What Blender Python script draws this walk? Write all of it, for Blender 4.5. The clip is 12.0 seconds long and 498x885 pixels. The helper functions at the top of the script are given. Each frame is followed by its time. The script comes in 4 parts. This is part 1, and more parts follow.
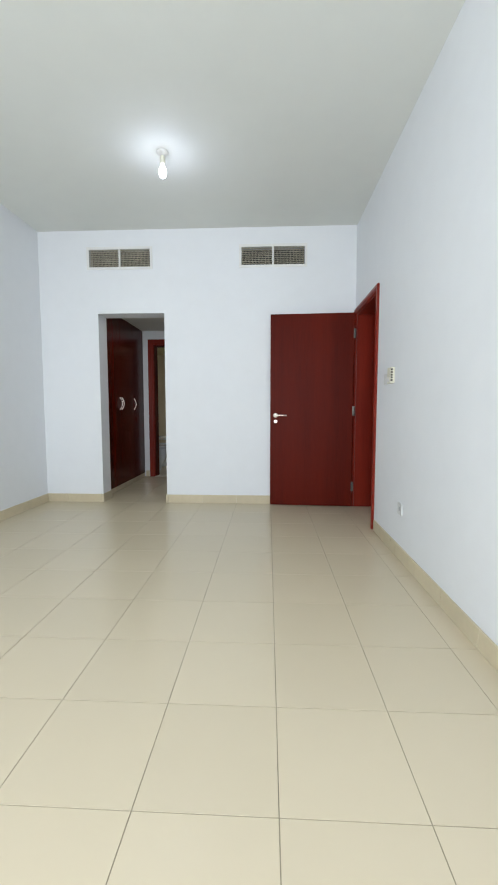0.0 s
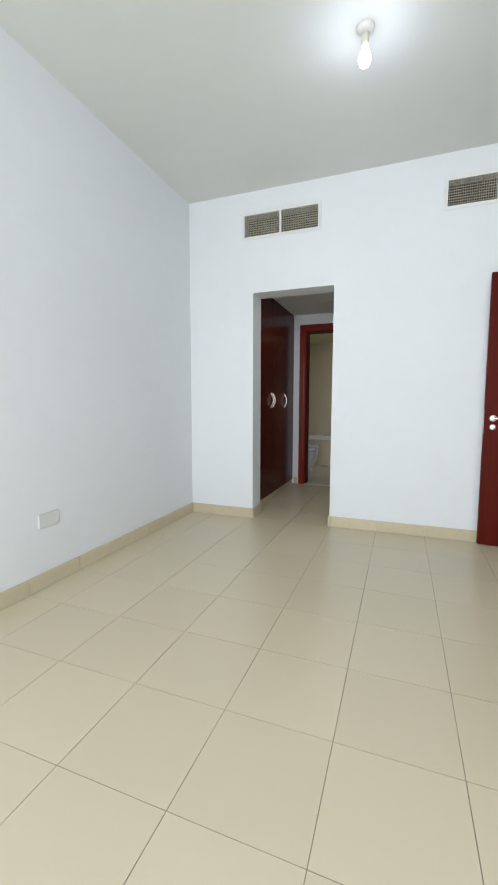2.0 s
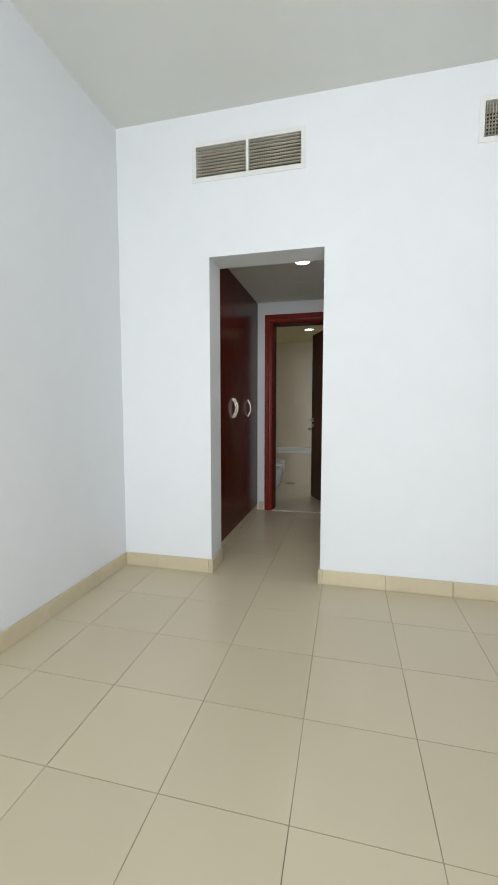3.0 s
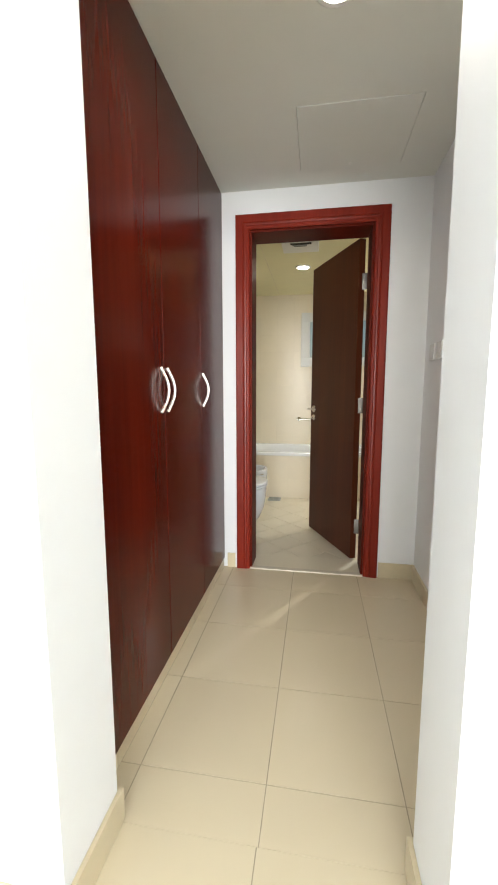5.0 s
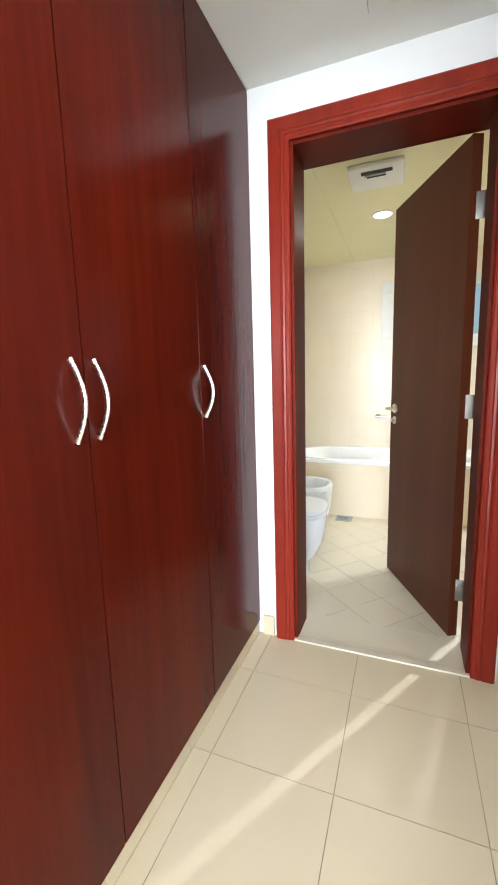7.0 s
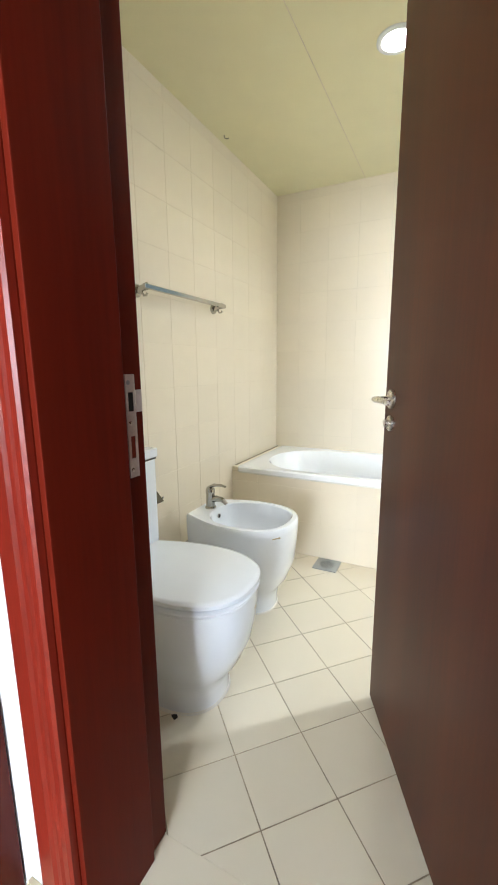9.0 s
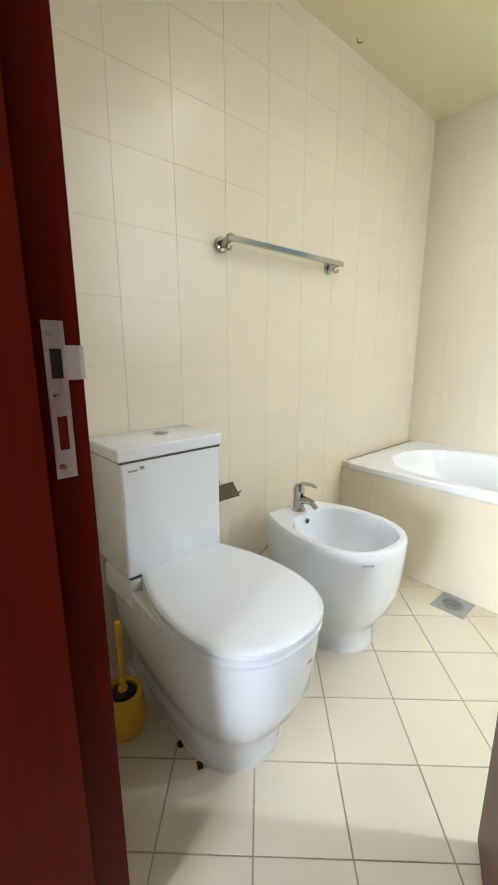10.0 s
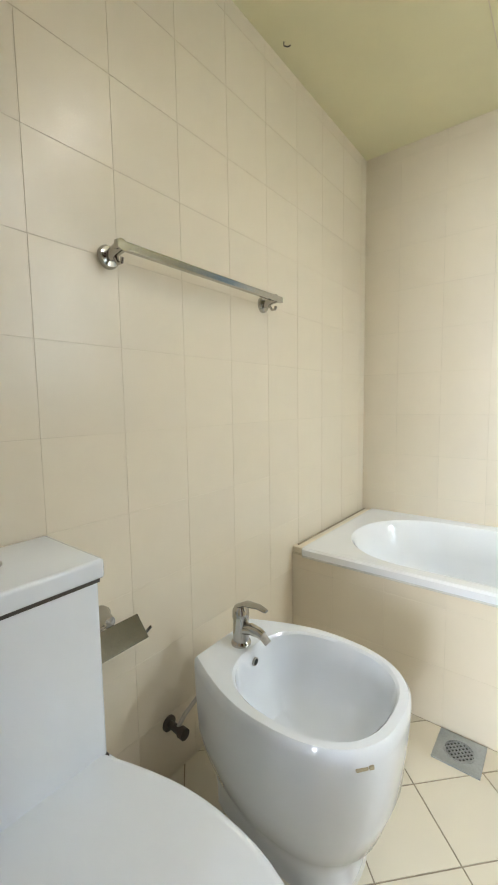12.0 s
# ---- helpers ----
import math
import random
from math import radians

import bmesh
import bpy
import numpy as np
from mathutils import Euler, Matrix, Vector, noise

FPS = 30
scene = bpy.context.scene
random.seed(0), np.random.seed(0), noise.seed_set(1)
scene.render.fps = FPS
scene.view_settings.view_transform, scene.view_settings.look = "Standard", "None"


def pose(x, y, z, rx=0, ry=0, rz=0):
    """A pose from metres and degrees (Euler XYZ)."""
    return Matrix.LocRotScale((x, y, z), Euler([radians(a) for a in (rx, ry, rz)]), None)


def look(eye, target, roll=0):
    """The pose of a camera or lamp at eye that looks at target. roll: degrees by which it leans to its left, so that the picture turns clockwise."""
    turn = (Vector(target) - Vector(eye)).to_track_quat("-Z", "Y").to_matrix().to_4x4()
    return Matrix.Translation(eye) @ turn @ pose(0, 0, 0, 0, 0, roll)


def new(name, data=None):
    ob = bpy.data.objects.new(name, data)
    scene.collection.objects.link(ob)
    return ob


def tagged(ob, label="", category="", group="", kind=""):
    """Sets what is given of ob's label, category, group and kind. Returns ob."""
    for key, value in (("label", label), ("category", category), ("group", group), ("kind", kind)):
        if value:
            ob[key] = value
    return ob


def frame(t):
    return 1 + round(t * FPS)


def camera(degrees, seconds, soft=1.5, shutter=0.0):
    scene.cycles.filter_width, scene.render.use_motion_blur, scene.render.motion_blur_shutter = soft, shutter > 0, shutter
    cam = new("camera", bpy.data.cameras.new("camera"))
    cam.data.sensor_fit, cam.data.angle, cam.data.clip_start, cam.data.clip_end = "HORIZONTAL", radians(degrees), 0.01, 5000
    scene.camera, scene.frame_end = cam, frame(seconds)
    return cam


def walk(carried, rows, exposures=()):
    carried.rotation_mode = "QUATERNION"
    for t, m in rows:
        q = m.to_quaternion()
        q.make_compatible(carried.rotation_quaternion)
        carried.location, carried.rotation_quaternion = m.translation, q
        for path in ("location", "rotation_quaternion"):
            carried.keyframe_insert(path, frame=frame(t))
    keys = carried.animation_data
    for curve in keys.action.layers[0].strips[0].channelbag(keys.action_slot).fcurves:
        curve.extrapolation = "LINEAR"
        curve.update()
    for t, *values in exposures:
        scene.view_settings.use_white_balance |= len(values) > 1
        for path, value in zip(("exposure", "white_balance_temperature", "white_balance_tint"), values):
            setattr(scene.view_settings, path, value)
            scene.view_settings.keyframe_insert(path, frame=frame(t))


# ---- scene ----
PATH = [
    (0, (0.453, 0.785, 1.065), (0.358, 2.776, 0.906), 0.0),
    (0.5, (0.466, 0.791, 1.062), (0.388, 2.782, 0.888), -0.1),
    (1, (0.406, 0.912, 1.068), (0.054, 2.873, 0.89), -0.4),
    (1.5, (0.142, 1.239, 1.072), (-0.487, 3.129, 0.896), 0.4),
    (2, (-0.128, 1.686, 1.12), (-0.833, 3.547, 0.928), 0.1),
    (2.5, (-0.35, 2.2, 1.154), (-1.002, 4.084, 0.991), 0.0),
    (3, (-0.564, 2.712, 1.145), (-1.033, 4.65, 0.982), 0.0),
    (3.5, (-0.717, 3.251, 1.116), (-1.058, 5.214, 0.946), -0.3),
    (3.7, (-0.766, 3.439, 1.132), (-1.079, 5.405, 0.944), -0.1),
    (5.3, (-0.97, 4.898, 1.158), (-1.31, 6.851, 0.895), 0.1),
    (5.5, (-0.951, 5.019, 1.159), (-1.386, 6.953, 0.895), -0.0),
    (6, (-0.896, 5.231, 1.192), (-1.684, 7.052, 0.944), -1.5),
    (6.5, (-0.871, 5.333, 1.222), (-1.843, 7.066, 1.001), -2.5),
    (7, (-0.925, 5.504, 1.192), (-1.646, 7.344, 0.888), -1.6),
    (7.5, (-0.966, 5.736, 1.163), (-1.263, 7.679, 0.795), -0.6),
    (9.3, (-0.826, 6.987, 1.086), (-1.905, 8.627, 0.708), -0.2),
    (9.5, (-0.856, 7.097, 1.075), (-2.071, 8.635, 0.679), -0.1),
    (10, (-0.842, 7.203, 1.053), (-2.29, 8.511, 0.615), -0.1),
    (10.5, (-0.872, 7.238, 1.047), (-2.344, 8.519, 0.608), 0.4),
    (11, (-1.011, 7.324, 1.061), (-2.41, 8.705, 0.692), 0.7),
    (11.5, (-1.13, 7.42, 1.076), (-2.408, 8.93, 0.786), 0.3),
    (12, (-1.179, 7.584, 1.076), (-2.412, 9.147, 0.883), -0.9),
]
cam = camera(63.7, 12.0, soft=1.9)
EXPOSURES = [
    (0.0, 0.03, 6350, 10),
    (1.5, 0.08, 6400, 10),
    (2.5, 0.2, 6500, 10),
    (3.7, 0.3, 6700, 10),
    (4.5, 1.15, 6750, 10),
    (5.2, 2.2, 6950, 10),
    (5.6, 2.45, 6850, 10),
    (6.5, 2.8, 6300, 10),
    (7.7, 2.65, 6350, 10),
    (9.3, 2.78, 5950, 10),
    (10.5, 2.78, 5950, 10),
    (12.0, 2.53, 6000, 10),
]
walk(cam, [(t, look(eye, target, roll)) for t, eye, target, roll in PATH], EXPOSURES)

# ---------------- plan (metres) ----------------
XL, XR = -2.134, 1.405            # bedroom side walls
YS, YN, YN2 = -0.9, 5.322, 5.55  # window wall, wall with the opening (front, rear)
H = 3.057                         # bedroom ceiling
OX0, OX1, OZ = -1.467, -0.714, 2.153   # opening to the dressing passage
CXR, CH = -0.35, 2.32            # passage: wall opposite the wardrobe, ceiling
WX = -1.54                       # wardrobe face
YD, YD2 = 7.16, 7.39             # bathroom door wall (front, rear)
BXL, BXR, BYN, BH = -2.03, 0.65, 9.66, 2.29   # bathroom
TH = 0.2


# ---------------- light ----------------
def area_lamp(name, eye, target, sx, sy, watts, colour, spread=180):
    d = bpy.data.lights.new(name, "AREA")
    d.shape, d.size, d.size_y, d.energy, d.color, d.spread = "RECTANGLE", sx, sy, watts, colour, radians(spread)
    ob = new(name, d)
    ob.matrix_world = look(eye, target)
    return ob


def point_lamp(name, place, watts, colour, radius):
    d = bpy.data.lights.new(name, "POINT")
    d.energy, d.color, d.shadow_soft_size = watts, colour, radius
    ob = new(name, d)
    ob.location = place
    return ob


world = bpy.data.worlds.new("sky")
world.use_nodes = True
scene.world = world
sky = world.node_tree.nodes.new("ShaderNodeTexSky")
sky.sky_type, sky.sun_disc, sky.sun_elevation, sky.sun_rotation = "NISHITA", False, radians(50), radians(200)
world.node_tree.links.new(sky.outputs[0], world.node_tree.nodes["Background"].inputs[0])
world.node_tree.nodes["Background"].inputs[1].default_value = 0.1

area_lamp("bedroom_window_daylight", (-0.35, YS - 0.02, 1.45), (-0.35, 5, 1.35), 2.9, 2.2, 131, (0.89, 0.94, 1.0))
area_lamp("bathroom_window_daylight", (BXR + 0.02, 9.28, 1.62), (-1.0, 8.2, 0.7), 0.5, 0.8, 1.2, (0.86, 0.94, 1.0))


# ---------------- materials ----------------
def surface(name, colour, rough=0.5, metal=0.0, vary=0.06, scale=6.0, bump=0.0, bump_scale=60.0,
            coat=0.0, stretch=(1, 1, 1), dark=None, random_shift=0.0, rough_vary=0.05, bump_dist=0.002, spec=0.5):
    """Painted, glazed or metal surface with a large and a small variation."""
    m = bpy.data.materials.new(name)
    m.use_nodes = True
    nt = m.node_tree
    b = nt.nodes["Principled BSDF"]
    geo = nt.nodes.new("ShaderNodeNewGeometry")
    mp = nt.nodes.new("ShaderNodeMapping")
    mp.inputs["Scale"].default_value = stretch
    nt.links.new(geo.outputs["Position"], mp.inputs["Vector"])

    def noise_tex(s, detail):
        n = nt.nodes.new("ShaderNodeTexNoise")
        n.inputs["Scale"].default_value, n.inputs["Detail"].default_value = s, detail
        nt.links.new(mp.outputs[0], n.inputs["Vector"])
        return n

    big, small = noise_tex(scale * 0.25, 3), noise_tex(scale * 4, 5)
    mix = nt.nodes.new("ShaderNodeMath")
    mix.operation = "MULTIPLY_ADD"
    nt.links.new(small.outputs["Fac"], mix.inputs[0])
    mix.inputs[1].default_value = 0.5
    nt.links.new(big.outputs["Fac"], mix.inputs[2])
    ramp = nt.nodes.new("ShaderNodeMapRange")
    ramp.inputs["From Min"].default_value, ramp.inputs["From Max"].default_value = 0.5, 1.0
    nt.links.new(mix.outputs[0], ramp.inputs["Value"])
    col = nt.nodes.new("ShaderNodeMix")
    col.data_type = "RGBA"
    d = dark or tuple(c * (1 - 2 * vary) for c in colour)
    l = tuple(min(1, c * (1 + vary)) for c in colour)
    col.inputs["A"].default_value, col.inputs["B"].default_value = (*d, 1), (*l, 1)
    nt.links.new(ramp.outputs[0], col.inputs["Factor"])
    out = col.outputs["Result"]
    if random_shift:
        info = nt.nodes.new("ShaderNodeObjectInfo")
        rr = nt.nodes.new("ShaderNodeMapRange")
        rr.inputs["To Min"].default_value, rr.inputs["To Max"].default_value = 1 - random_shift, 1 + random_shift
        nt.links.new(info.outputs["Random"], rr.inputs["Value"])
        hsv = nt.nodes.new("ShaderNodeHueSaturation")
        nt.links.new(rr.outputs[0], hsv.inputs["Value"])
        nt.links.new(out, hsv.inputs["Color"])
        out = hsv.outputs[0]
    nt.links.new(out, b.inputs["Base Color"])
    rg = nt.nodes.new("ShaderNodeMapRange")
    rg.inputs["To Min"].default_value, rg.inputs["To Max"].default_value = max(0.02, rough - rough_vary), rough + rough_vary
    nt.links.new(small.outputs["Fac"], rg.inputs["Value"])
    nt.links.new(rg.outputs[0], b.inputs["Roughness"])
    b.inputs["Metallic"].default_value, b.inputs["Coat Weight"].default_value = metal, coat
    b.inputs["Coat Roughness"].default_value = 0.12
    b.inputs["Specular IOR Level"].default_value = spec
    if bump:
        bn = noise_tex(bump_scale, 4)
        bp = nt.nodes.new("ShaderNodeBump")
        bp.inputs["Strength"].default_value, bp.inputs["Distance"].default_value = bump, bump_dist
        nt.links.new(bn.outputs["Fac"], bp.inputs["Height"])
        nt.links.new(bp.outputs[0], b.inputs["Normal"])
    return m


def glow(name, colour, strength):
    m = bpy.data.materials.new(name)
    m.use_nodes = True
    b = m.node_tree.nodes["Principled BSDF"]
    b.inputs["Base Color"].default_value = (*colour, 1)
    b.inputs["Emission Color"].default_value, b.inputs["Emission Strength"].default_value = (*colour, 1), strength
    return m


def clear_glass(name, colour, rough):
    m = bpy.data.materials.new(name)
    m.use_nodes = True
    b = m.node_tree.nodes["Principled BSDF"]
    b.inputs["Base Color"].default_value, b.inputs["Roughness"].default_value = (*colour, 1), rough
    b.inputs["Transmission Weight"].default_value = 1.0
    return m


GRAIN = (9, 9, 0.5)
WALL = surface("white_wall_paint", (0.80, 0.82, 0.84), 0.55, vary=0.015, scale=2, bump=0.12, bump_scale=140)
CEIL = surface("white_ceiling_paint", (0.74, 0.76, 0.72), 0.7, vary=0.015, scale=1.5, bump=0.08, bump_scale=120)
BCEIL = surface("cream_ceiling_paint", (0.78, 0.73, 0.47), 0.55, vary=0.03, scale=2)
TILE = surface("beige_polished_floor_tile", (0.625, 0.543, 0.392), 0.27, vary=0.004, scale=1.0, random_shift=0.02, rough_vary=0.0)
SKIRT = surface("beige_skirting_tile", (0.60, 0.52, 0.36), 0.3, vary=0.05, scale=5, random_shift=0.03)
GROUT = surface("brown_floor_grout", (0.34, 0.295, 0.215), 0.9, vary=0.25, scale=8)
BTILE = surface("cream_bath_floor_tile", (0.72, 0.66, 0.53), 0.3, vary=0.006, scale=3, random_shift=0.03, bump=0.03, bump_scale=8, bump_dist=0.003, rough_vary=0.02)
BGROUT = surface("sandy_bath_floor_grout", (0.46, 0.39, 0.28), 0.9, vary=0.3, scale=10)
WTILE = surface("cream_glazed_wall_tile", (0.775, 0.695, 0.55), 0.30, rough_vary=0.02, vary=0.015, scale=4, random_shift=0.015, bump=0.05, bump_scale=9, bump_dist=0.004)
WGROUT = surface("cream_wall_grout", (0.74, 0.66, 0.51), 0.8, vary=0.1, scale=8)
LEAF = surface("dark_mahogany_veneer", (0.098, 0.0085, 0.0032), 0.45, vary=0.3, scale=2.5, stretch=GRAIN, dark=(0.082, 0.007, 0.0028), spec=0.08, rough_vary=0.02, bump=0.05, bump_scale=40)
BLEAF = surface("dark_brown_mahogany_veneer", (0.070, 0.017, 0.006), 0.4, vary=0.3, scale=2.5, stretch=GRAIN, dark=(0.05, 0.011, 0.004), spec=0.2, rough_vary=0.02)
HINGE = surface("dull_hinge_steel", (0.20, 0.19, 0.175), 0.45, 0.7, vary=0.12, scale=40)
WARD = surface("glossy_mahogany_wardrobe_veneer", (0.084, 0.0075, 0.0026), 0.22, vary=0.2, scale=1.2, stretch=GRAIN, dark=(0.048, 0.004, 0.0016), spec=0.12, rough_vary=0.02, bump=0.04, bump_scale=40)
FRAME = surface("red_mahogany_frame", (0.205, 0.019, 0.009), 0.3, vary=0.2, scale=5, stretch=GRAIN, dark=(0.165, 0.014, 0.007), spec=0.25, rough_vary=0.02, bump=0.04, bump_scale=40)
CERAMIC = surface("white_glazed_ceramic", (0.80, 0.835, 0.88), 0.1, vary=0.01, scale=3, coat=0.4, rough_vary=0.02)
SEATM = surface("white_plastic_seat", (0.79, 0.825, 0.875), 0.18, vary=0.01, scale=3)
ACRYL = surface("white_bath_enamel", (0.86, 0.88, 0.9), 0.12, vary=0.01, scale=3, coat=0.3)
CHROME = surface("polished_chrome", (0.47, 0.455, 0.415), 0.14, 1.0, vary=0.05, scale=20)
STEEL = surface("brushed_steel", (0.45, 0.43, 0.40), 0.3, 1.0, vary=0.12, scale=30)
NICKEL = surface("satin_nickel", (0.80, 0.76, 0.70), 0.28, 1.0, vary=0.05, scale=30)
PLATE = surface("satin_strike_steel", (0.66, 0.58, 0.54), 0.42, 0.35, vary=0.1, scale=40)
FLAP = surface("dark_polished_steel", (0.17, 0.155, 0.12), 0.22, 1.0, vary=0.1, scale=40)
GRATE = surface("grey_zinc_grate", (0.42, 0.45, 0.46), 0.45, 0.6, vary=0.12, scale=40)
VENT = surface("white_vent_metal", (0.78, 0.78, 0.76), 0.45, vary=0.02, scale=10)
VSLAT = surface("dusty_vent_slat", (0.58, 0.54, 0.43), 0.6, vary=0.1, scale=30)
DARK = surface("dark_duct", (0.03, 0.03, 0.028), 0.8, vary=0.2, scale=10)
PLAST = surface("white_switch_plastic", (0.68, 0.69, 0.68), 0.35, vary=0.02, scale=10)
CREAM = surface("cream_plastic", (0.70, 0.68, 0.56), 0.4, vary=0.03, scale=10)
GREYP = surface("grey_plastic", (0.38, 0.4, 0.42), 0.5, vary=0.05, scale=10)
YELLOW = surface("yellow_plastic", (0.70, 0.42, 0.02), 0.38, vary=0.06, scale=14)
BRISTLE = surface("dark_bristles", (0.04, 0.035, 0.03), 0.9, vary=0.3, scale=60)
STONE = surface("white_marble_threshold", (0.68, 0.62, 0.51), 0.3, vary=0.08, scale=12)
STAIN = surface("black_mould_stain", (0.03, 0.025, 0.02), 0.9, vary=0.3, scale=60)
GOLD = surface("faded_gold_print", (0.42, 0.36, 0.24), 0.5, vary=0.2, scale=60)
PIPE = surface("dark_pipe", (0.09, 0.08, 0.07), 0.5, 0.3, vary=0.2, scale=30)
SEAL = surface("white_silicone", (0.72, 0.70, 0.64), 0.5, vary=0.1, scale=30)
TINTED = clear_glass("dark_tinted_glass", (0.12, 0.14, 0.13), 0.3)
GLASSY = clear_glass("frosted_window_glass", (0.55, 0.62, 0.6), 0.35)
BULB = glow("lit_bulb_glass", (0.95, 0.96, 1.0), 9)
LED = glow("lit_downlight_lens", (1.0, 0.95, 0.86), 9)


# ---------------- mesh helpers ----------------
def mesh_ob(name, bm, material, parent=None, smooth=False):
    me = bpy.data.meshes.new(name)
    bmesh.ops.recalc_face_normals(bm, faces=bm.faces)
    bm.to_mesh(me)
    bm.free()
    if smooth:
        for p in me.polygons:
            p.use_smooth = True
        me.set_sharp_from_angle(angle=radians(38))
    for mm in (material if isinstance(material, (list, tuple)) else [material]):
        me.materials.append(mm)
    ob = new(name, me)
    if parent:
        ob.parent = parent
        ob.matrix_parent_inverse = parent.matrix_world.inverted()
    return ob


def part(name, bm, material, parent, label="", smooth=False):
    ob = mesh_ob(name, bm, material, parent, smooth)
    return tagged(ob, label) if label else ob


def thing(name, place, label, category, group="", kind=""):
    e = new(name)
    e.empty_display_size = 0.05
    e.location = place
    e.matrix_world = Matrix.Translation(place)
    return tagged(e, label, category, group, kind)


def structure(ob, label, category):
    return tagged(ob, label, category, kind="structure")


def box(x0, x1, y0, y1, z0, z1, bevel=0.0, segments=2, bm=None):
    own = bm is None
    b = bmesh.new()
    bmesh.ops.create_cube(b, size=1)
    for v in b.verts:
        v.co = (x0 + (v.co.x + 0.5) * (x1 - x0), y0 + (v.co.y + 0.5) * (y1 - y0), z0 + (v.co.z + 0.5) * (z1 - z0))
    if bevel:
        bmesh.ops.bevel(b, geom=b.edges[:], offset=bevel, segments=segments, affect="EDGES", profile=0.6)
    if own:
        return b
    join(bm, b)
    return bm


def join(bm, other, m=None):
    if m is not None:
        bmesh.ops.transform(other, matrix=m, verts=other.verts)
    me = bpy.data.meshes.new("tmp")
    other.to_mesh(me)
    other.free()
    bm.from_mesh(me)
    bpy.data.meshes.remove(me)
    return bm


def loft(rings, cap0=True, cap1=True, closed=True, bm=None):
    bm = bm or bmesh.new()
    vs = [[bm.verts.new(p) for p in r] for r in rings]
    n = len(rings[0])
    for a, b in zip(vs, vs[1:]):
        for i in range(n if closed else n - 1):
            j = (i + 1) % n
            bm.faces.new((a[i], a[j], b[j], b[i]))
    if cap0:
        bm.faces.new(vs[0][::-1])
    if cap1:
        bm.faces.new(vs[-1])
    return bm


def turned(profile, axis="z", n=24, centre=(0, 0, 0), cap=True):
    """A solid of revolution from (radius, height) pairs along an axis."""
    rings = []
    for r, h in profile:
        ring = []
        for i in range(n):
            a = 2 * math.pi * i / n
            c, s = r * math.cos(a), r * math.sin(a)
            p = {"z": (c, s, h), "x": (h, c, s), "y": (s, h, c)}[axis]
            ring.append((p[0] + centre[0], p[1] + centre[1], p[2] + centre[2]))
        rings.append(ring)
    return loft(rings, cap, cap)


def tube(points, radius, n=10, flat=1.0):
    """A round or oval bar along points; radius may be a list."""
    pts = [Vector(p) for p in points]
    whole = (pts[-1] - pts[0]).normalized()
    rings = []
    for i, p in enumerate(pts):
        d = (pts[min(i + 1, len(pts) - 1)] - pts[max(i - 1, 0)]).normalized()
        up = Vector((0, 0, 1)) if abs(whole.z) < 0.8 else Vector((0, 1, 0))
        if abs(d.dot(up)) > 0.98:
            up = Vector((1, 0.2, 0))
        u = d.cross(up).normalized()
        w = u.cross(d)
        r = radius[i] if isinstance(radius, (list, tuple)) else radius
        rings.append([p + u * (r * math.cos(2 * math.pi * k / n)) + w * (r * flat * math.sin(2 * math.pi * k / n)) for k in range(n)])
    return loft(rings)


def sheet(axis, at, thick, a, b, holes=()):
    """A wall or slab with rectangular holes. axis: its normal; a, b: ranges along its two other axes (in x, y, z order)."""
    ca = sorted({*a, *[v for h in holes for v in h[:2]]})
    cb = sorted({*b, *[v for h in holes for v in h[2:]]})
    bm = bmesh.new()
    solid = {}
    for i in range(len(ca) - 1):
        for j in range(len(cb) - 1):
            mx, my = (ca[i] + ca[i + 1]) / 2, (cb[j] + cb[j + 1]) / 2
            solid[i, j] = not any(h[0] < mx < h[1] and h[2] < my < h[3] for h in holes)
    put = {"x": lambda p, q, d: (d, p, q), "y": lambda p, q, d: (p, d, q), "z": lambda p, q, d: (p, q, d)}[axis]
    cache = {}

    def v(i, j, k):
        if (i, j, k) not in cache:
            cache[i, j, k] = bm.verts.new(put(ca[i], cb[j], at + k * thick))
        return cache[i, j, k]

    for (i, j), s in solid.items():
        if not s:
            continue
        for k in (0, 1):
            bm.faces.new((v(i, j, k), v(i + 1, j, k), v(i + 1, j + 1, k), v(i, j + 1, k)))
        for di, dj, e in ((-1, 0, ((i, j), (i, j + 1))), (1, 0, ((i + 1, j), (i + 1, j + 1))), (0, -1, ((i, j), (i + 1, j))), (0, 1, ((i, j + 1), (i + 1, j + 1)))):
            if not solid.get((i + di, j + dj), False):
                (p, q), (r, s2) = e
                bm.faces.new((v(p, q, 0), v(r, s2, 0), v(r, s2, 1), v(p, q, 1)))
    return bm


# ---------------- setting: walls, floors, ceilings ----------------
V1, V2, VZ = (-1.555, -0.860), (0.150, 0.848), (2.655, 2.853)
DY0, DY1, DZ = 4.40, 5.265, 2.13     # bedroom door opening in the side wall
BX0, BX1, BZ = -1.395, -0.630, 2.125  # bathroom door opening

structure(mesh_ob("wall_north", sheet("y", YN, YN2 - YN, (XL, XR + TH), (-0.05, H + 0.1), [
    (OX0, OX1, -0.06, OZ), (V1[0], V1[1], *VZ), (V2[0], V2[1], *VZ)]), WALL), "smooth white painted wall with an open doorway and two air vents", "wall")
structure(mesh_ob("wall_west", sheet("x", XL, -TH, (YS - TH, BYN + TH), (-0.05, H + 0.1)), WALL), "plain white painted bedroom wall with beige skirting", "wall")
structure(mesh_ob("wall_east", sheet("x", XR, TH, (YS - TH, YN), (-0.05, H + 0.1), [(DY0, DY1, -0.06, DZ)]), WALL), "white painted wall with a red wooden doorway", "wall")
WIN = (-1.8, 1.1, 0.35, 2.55)
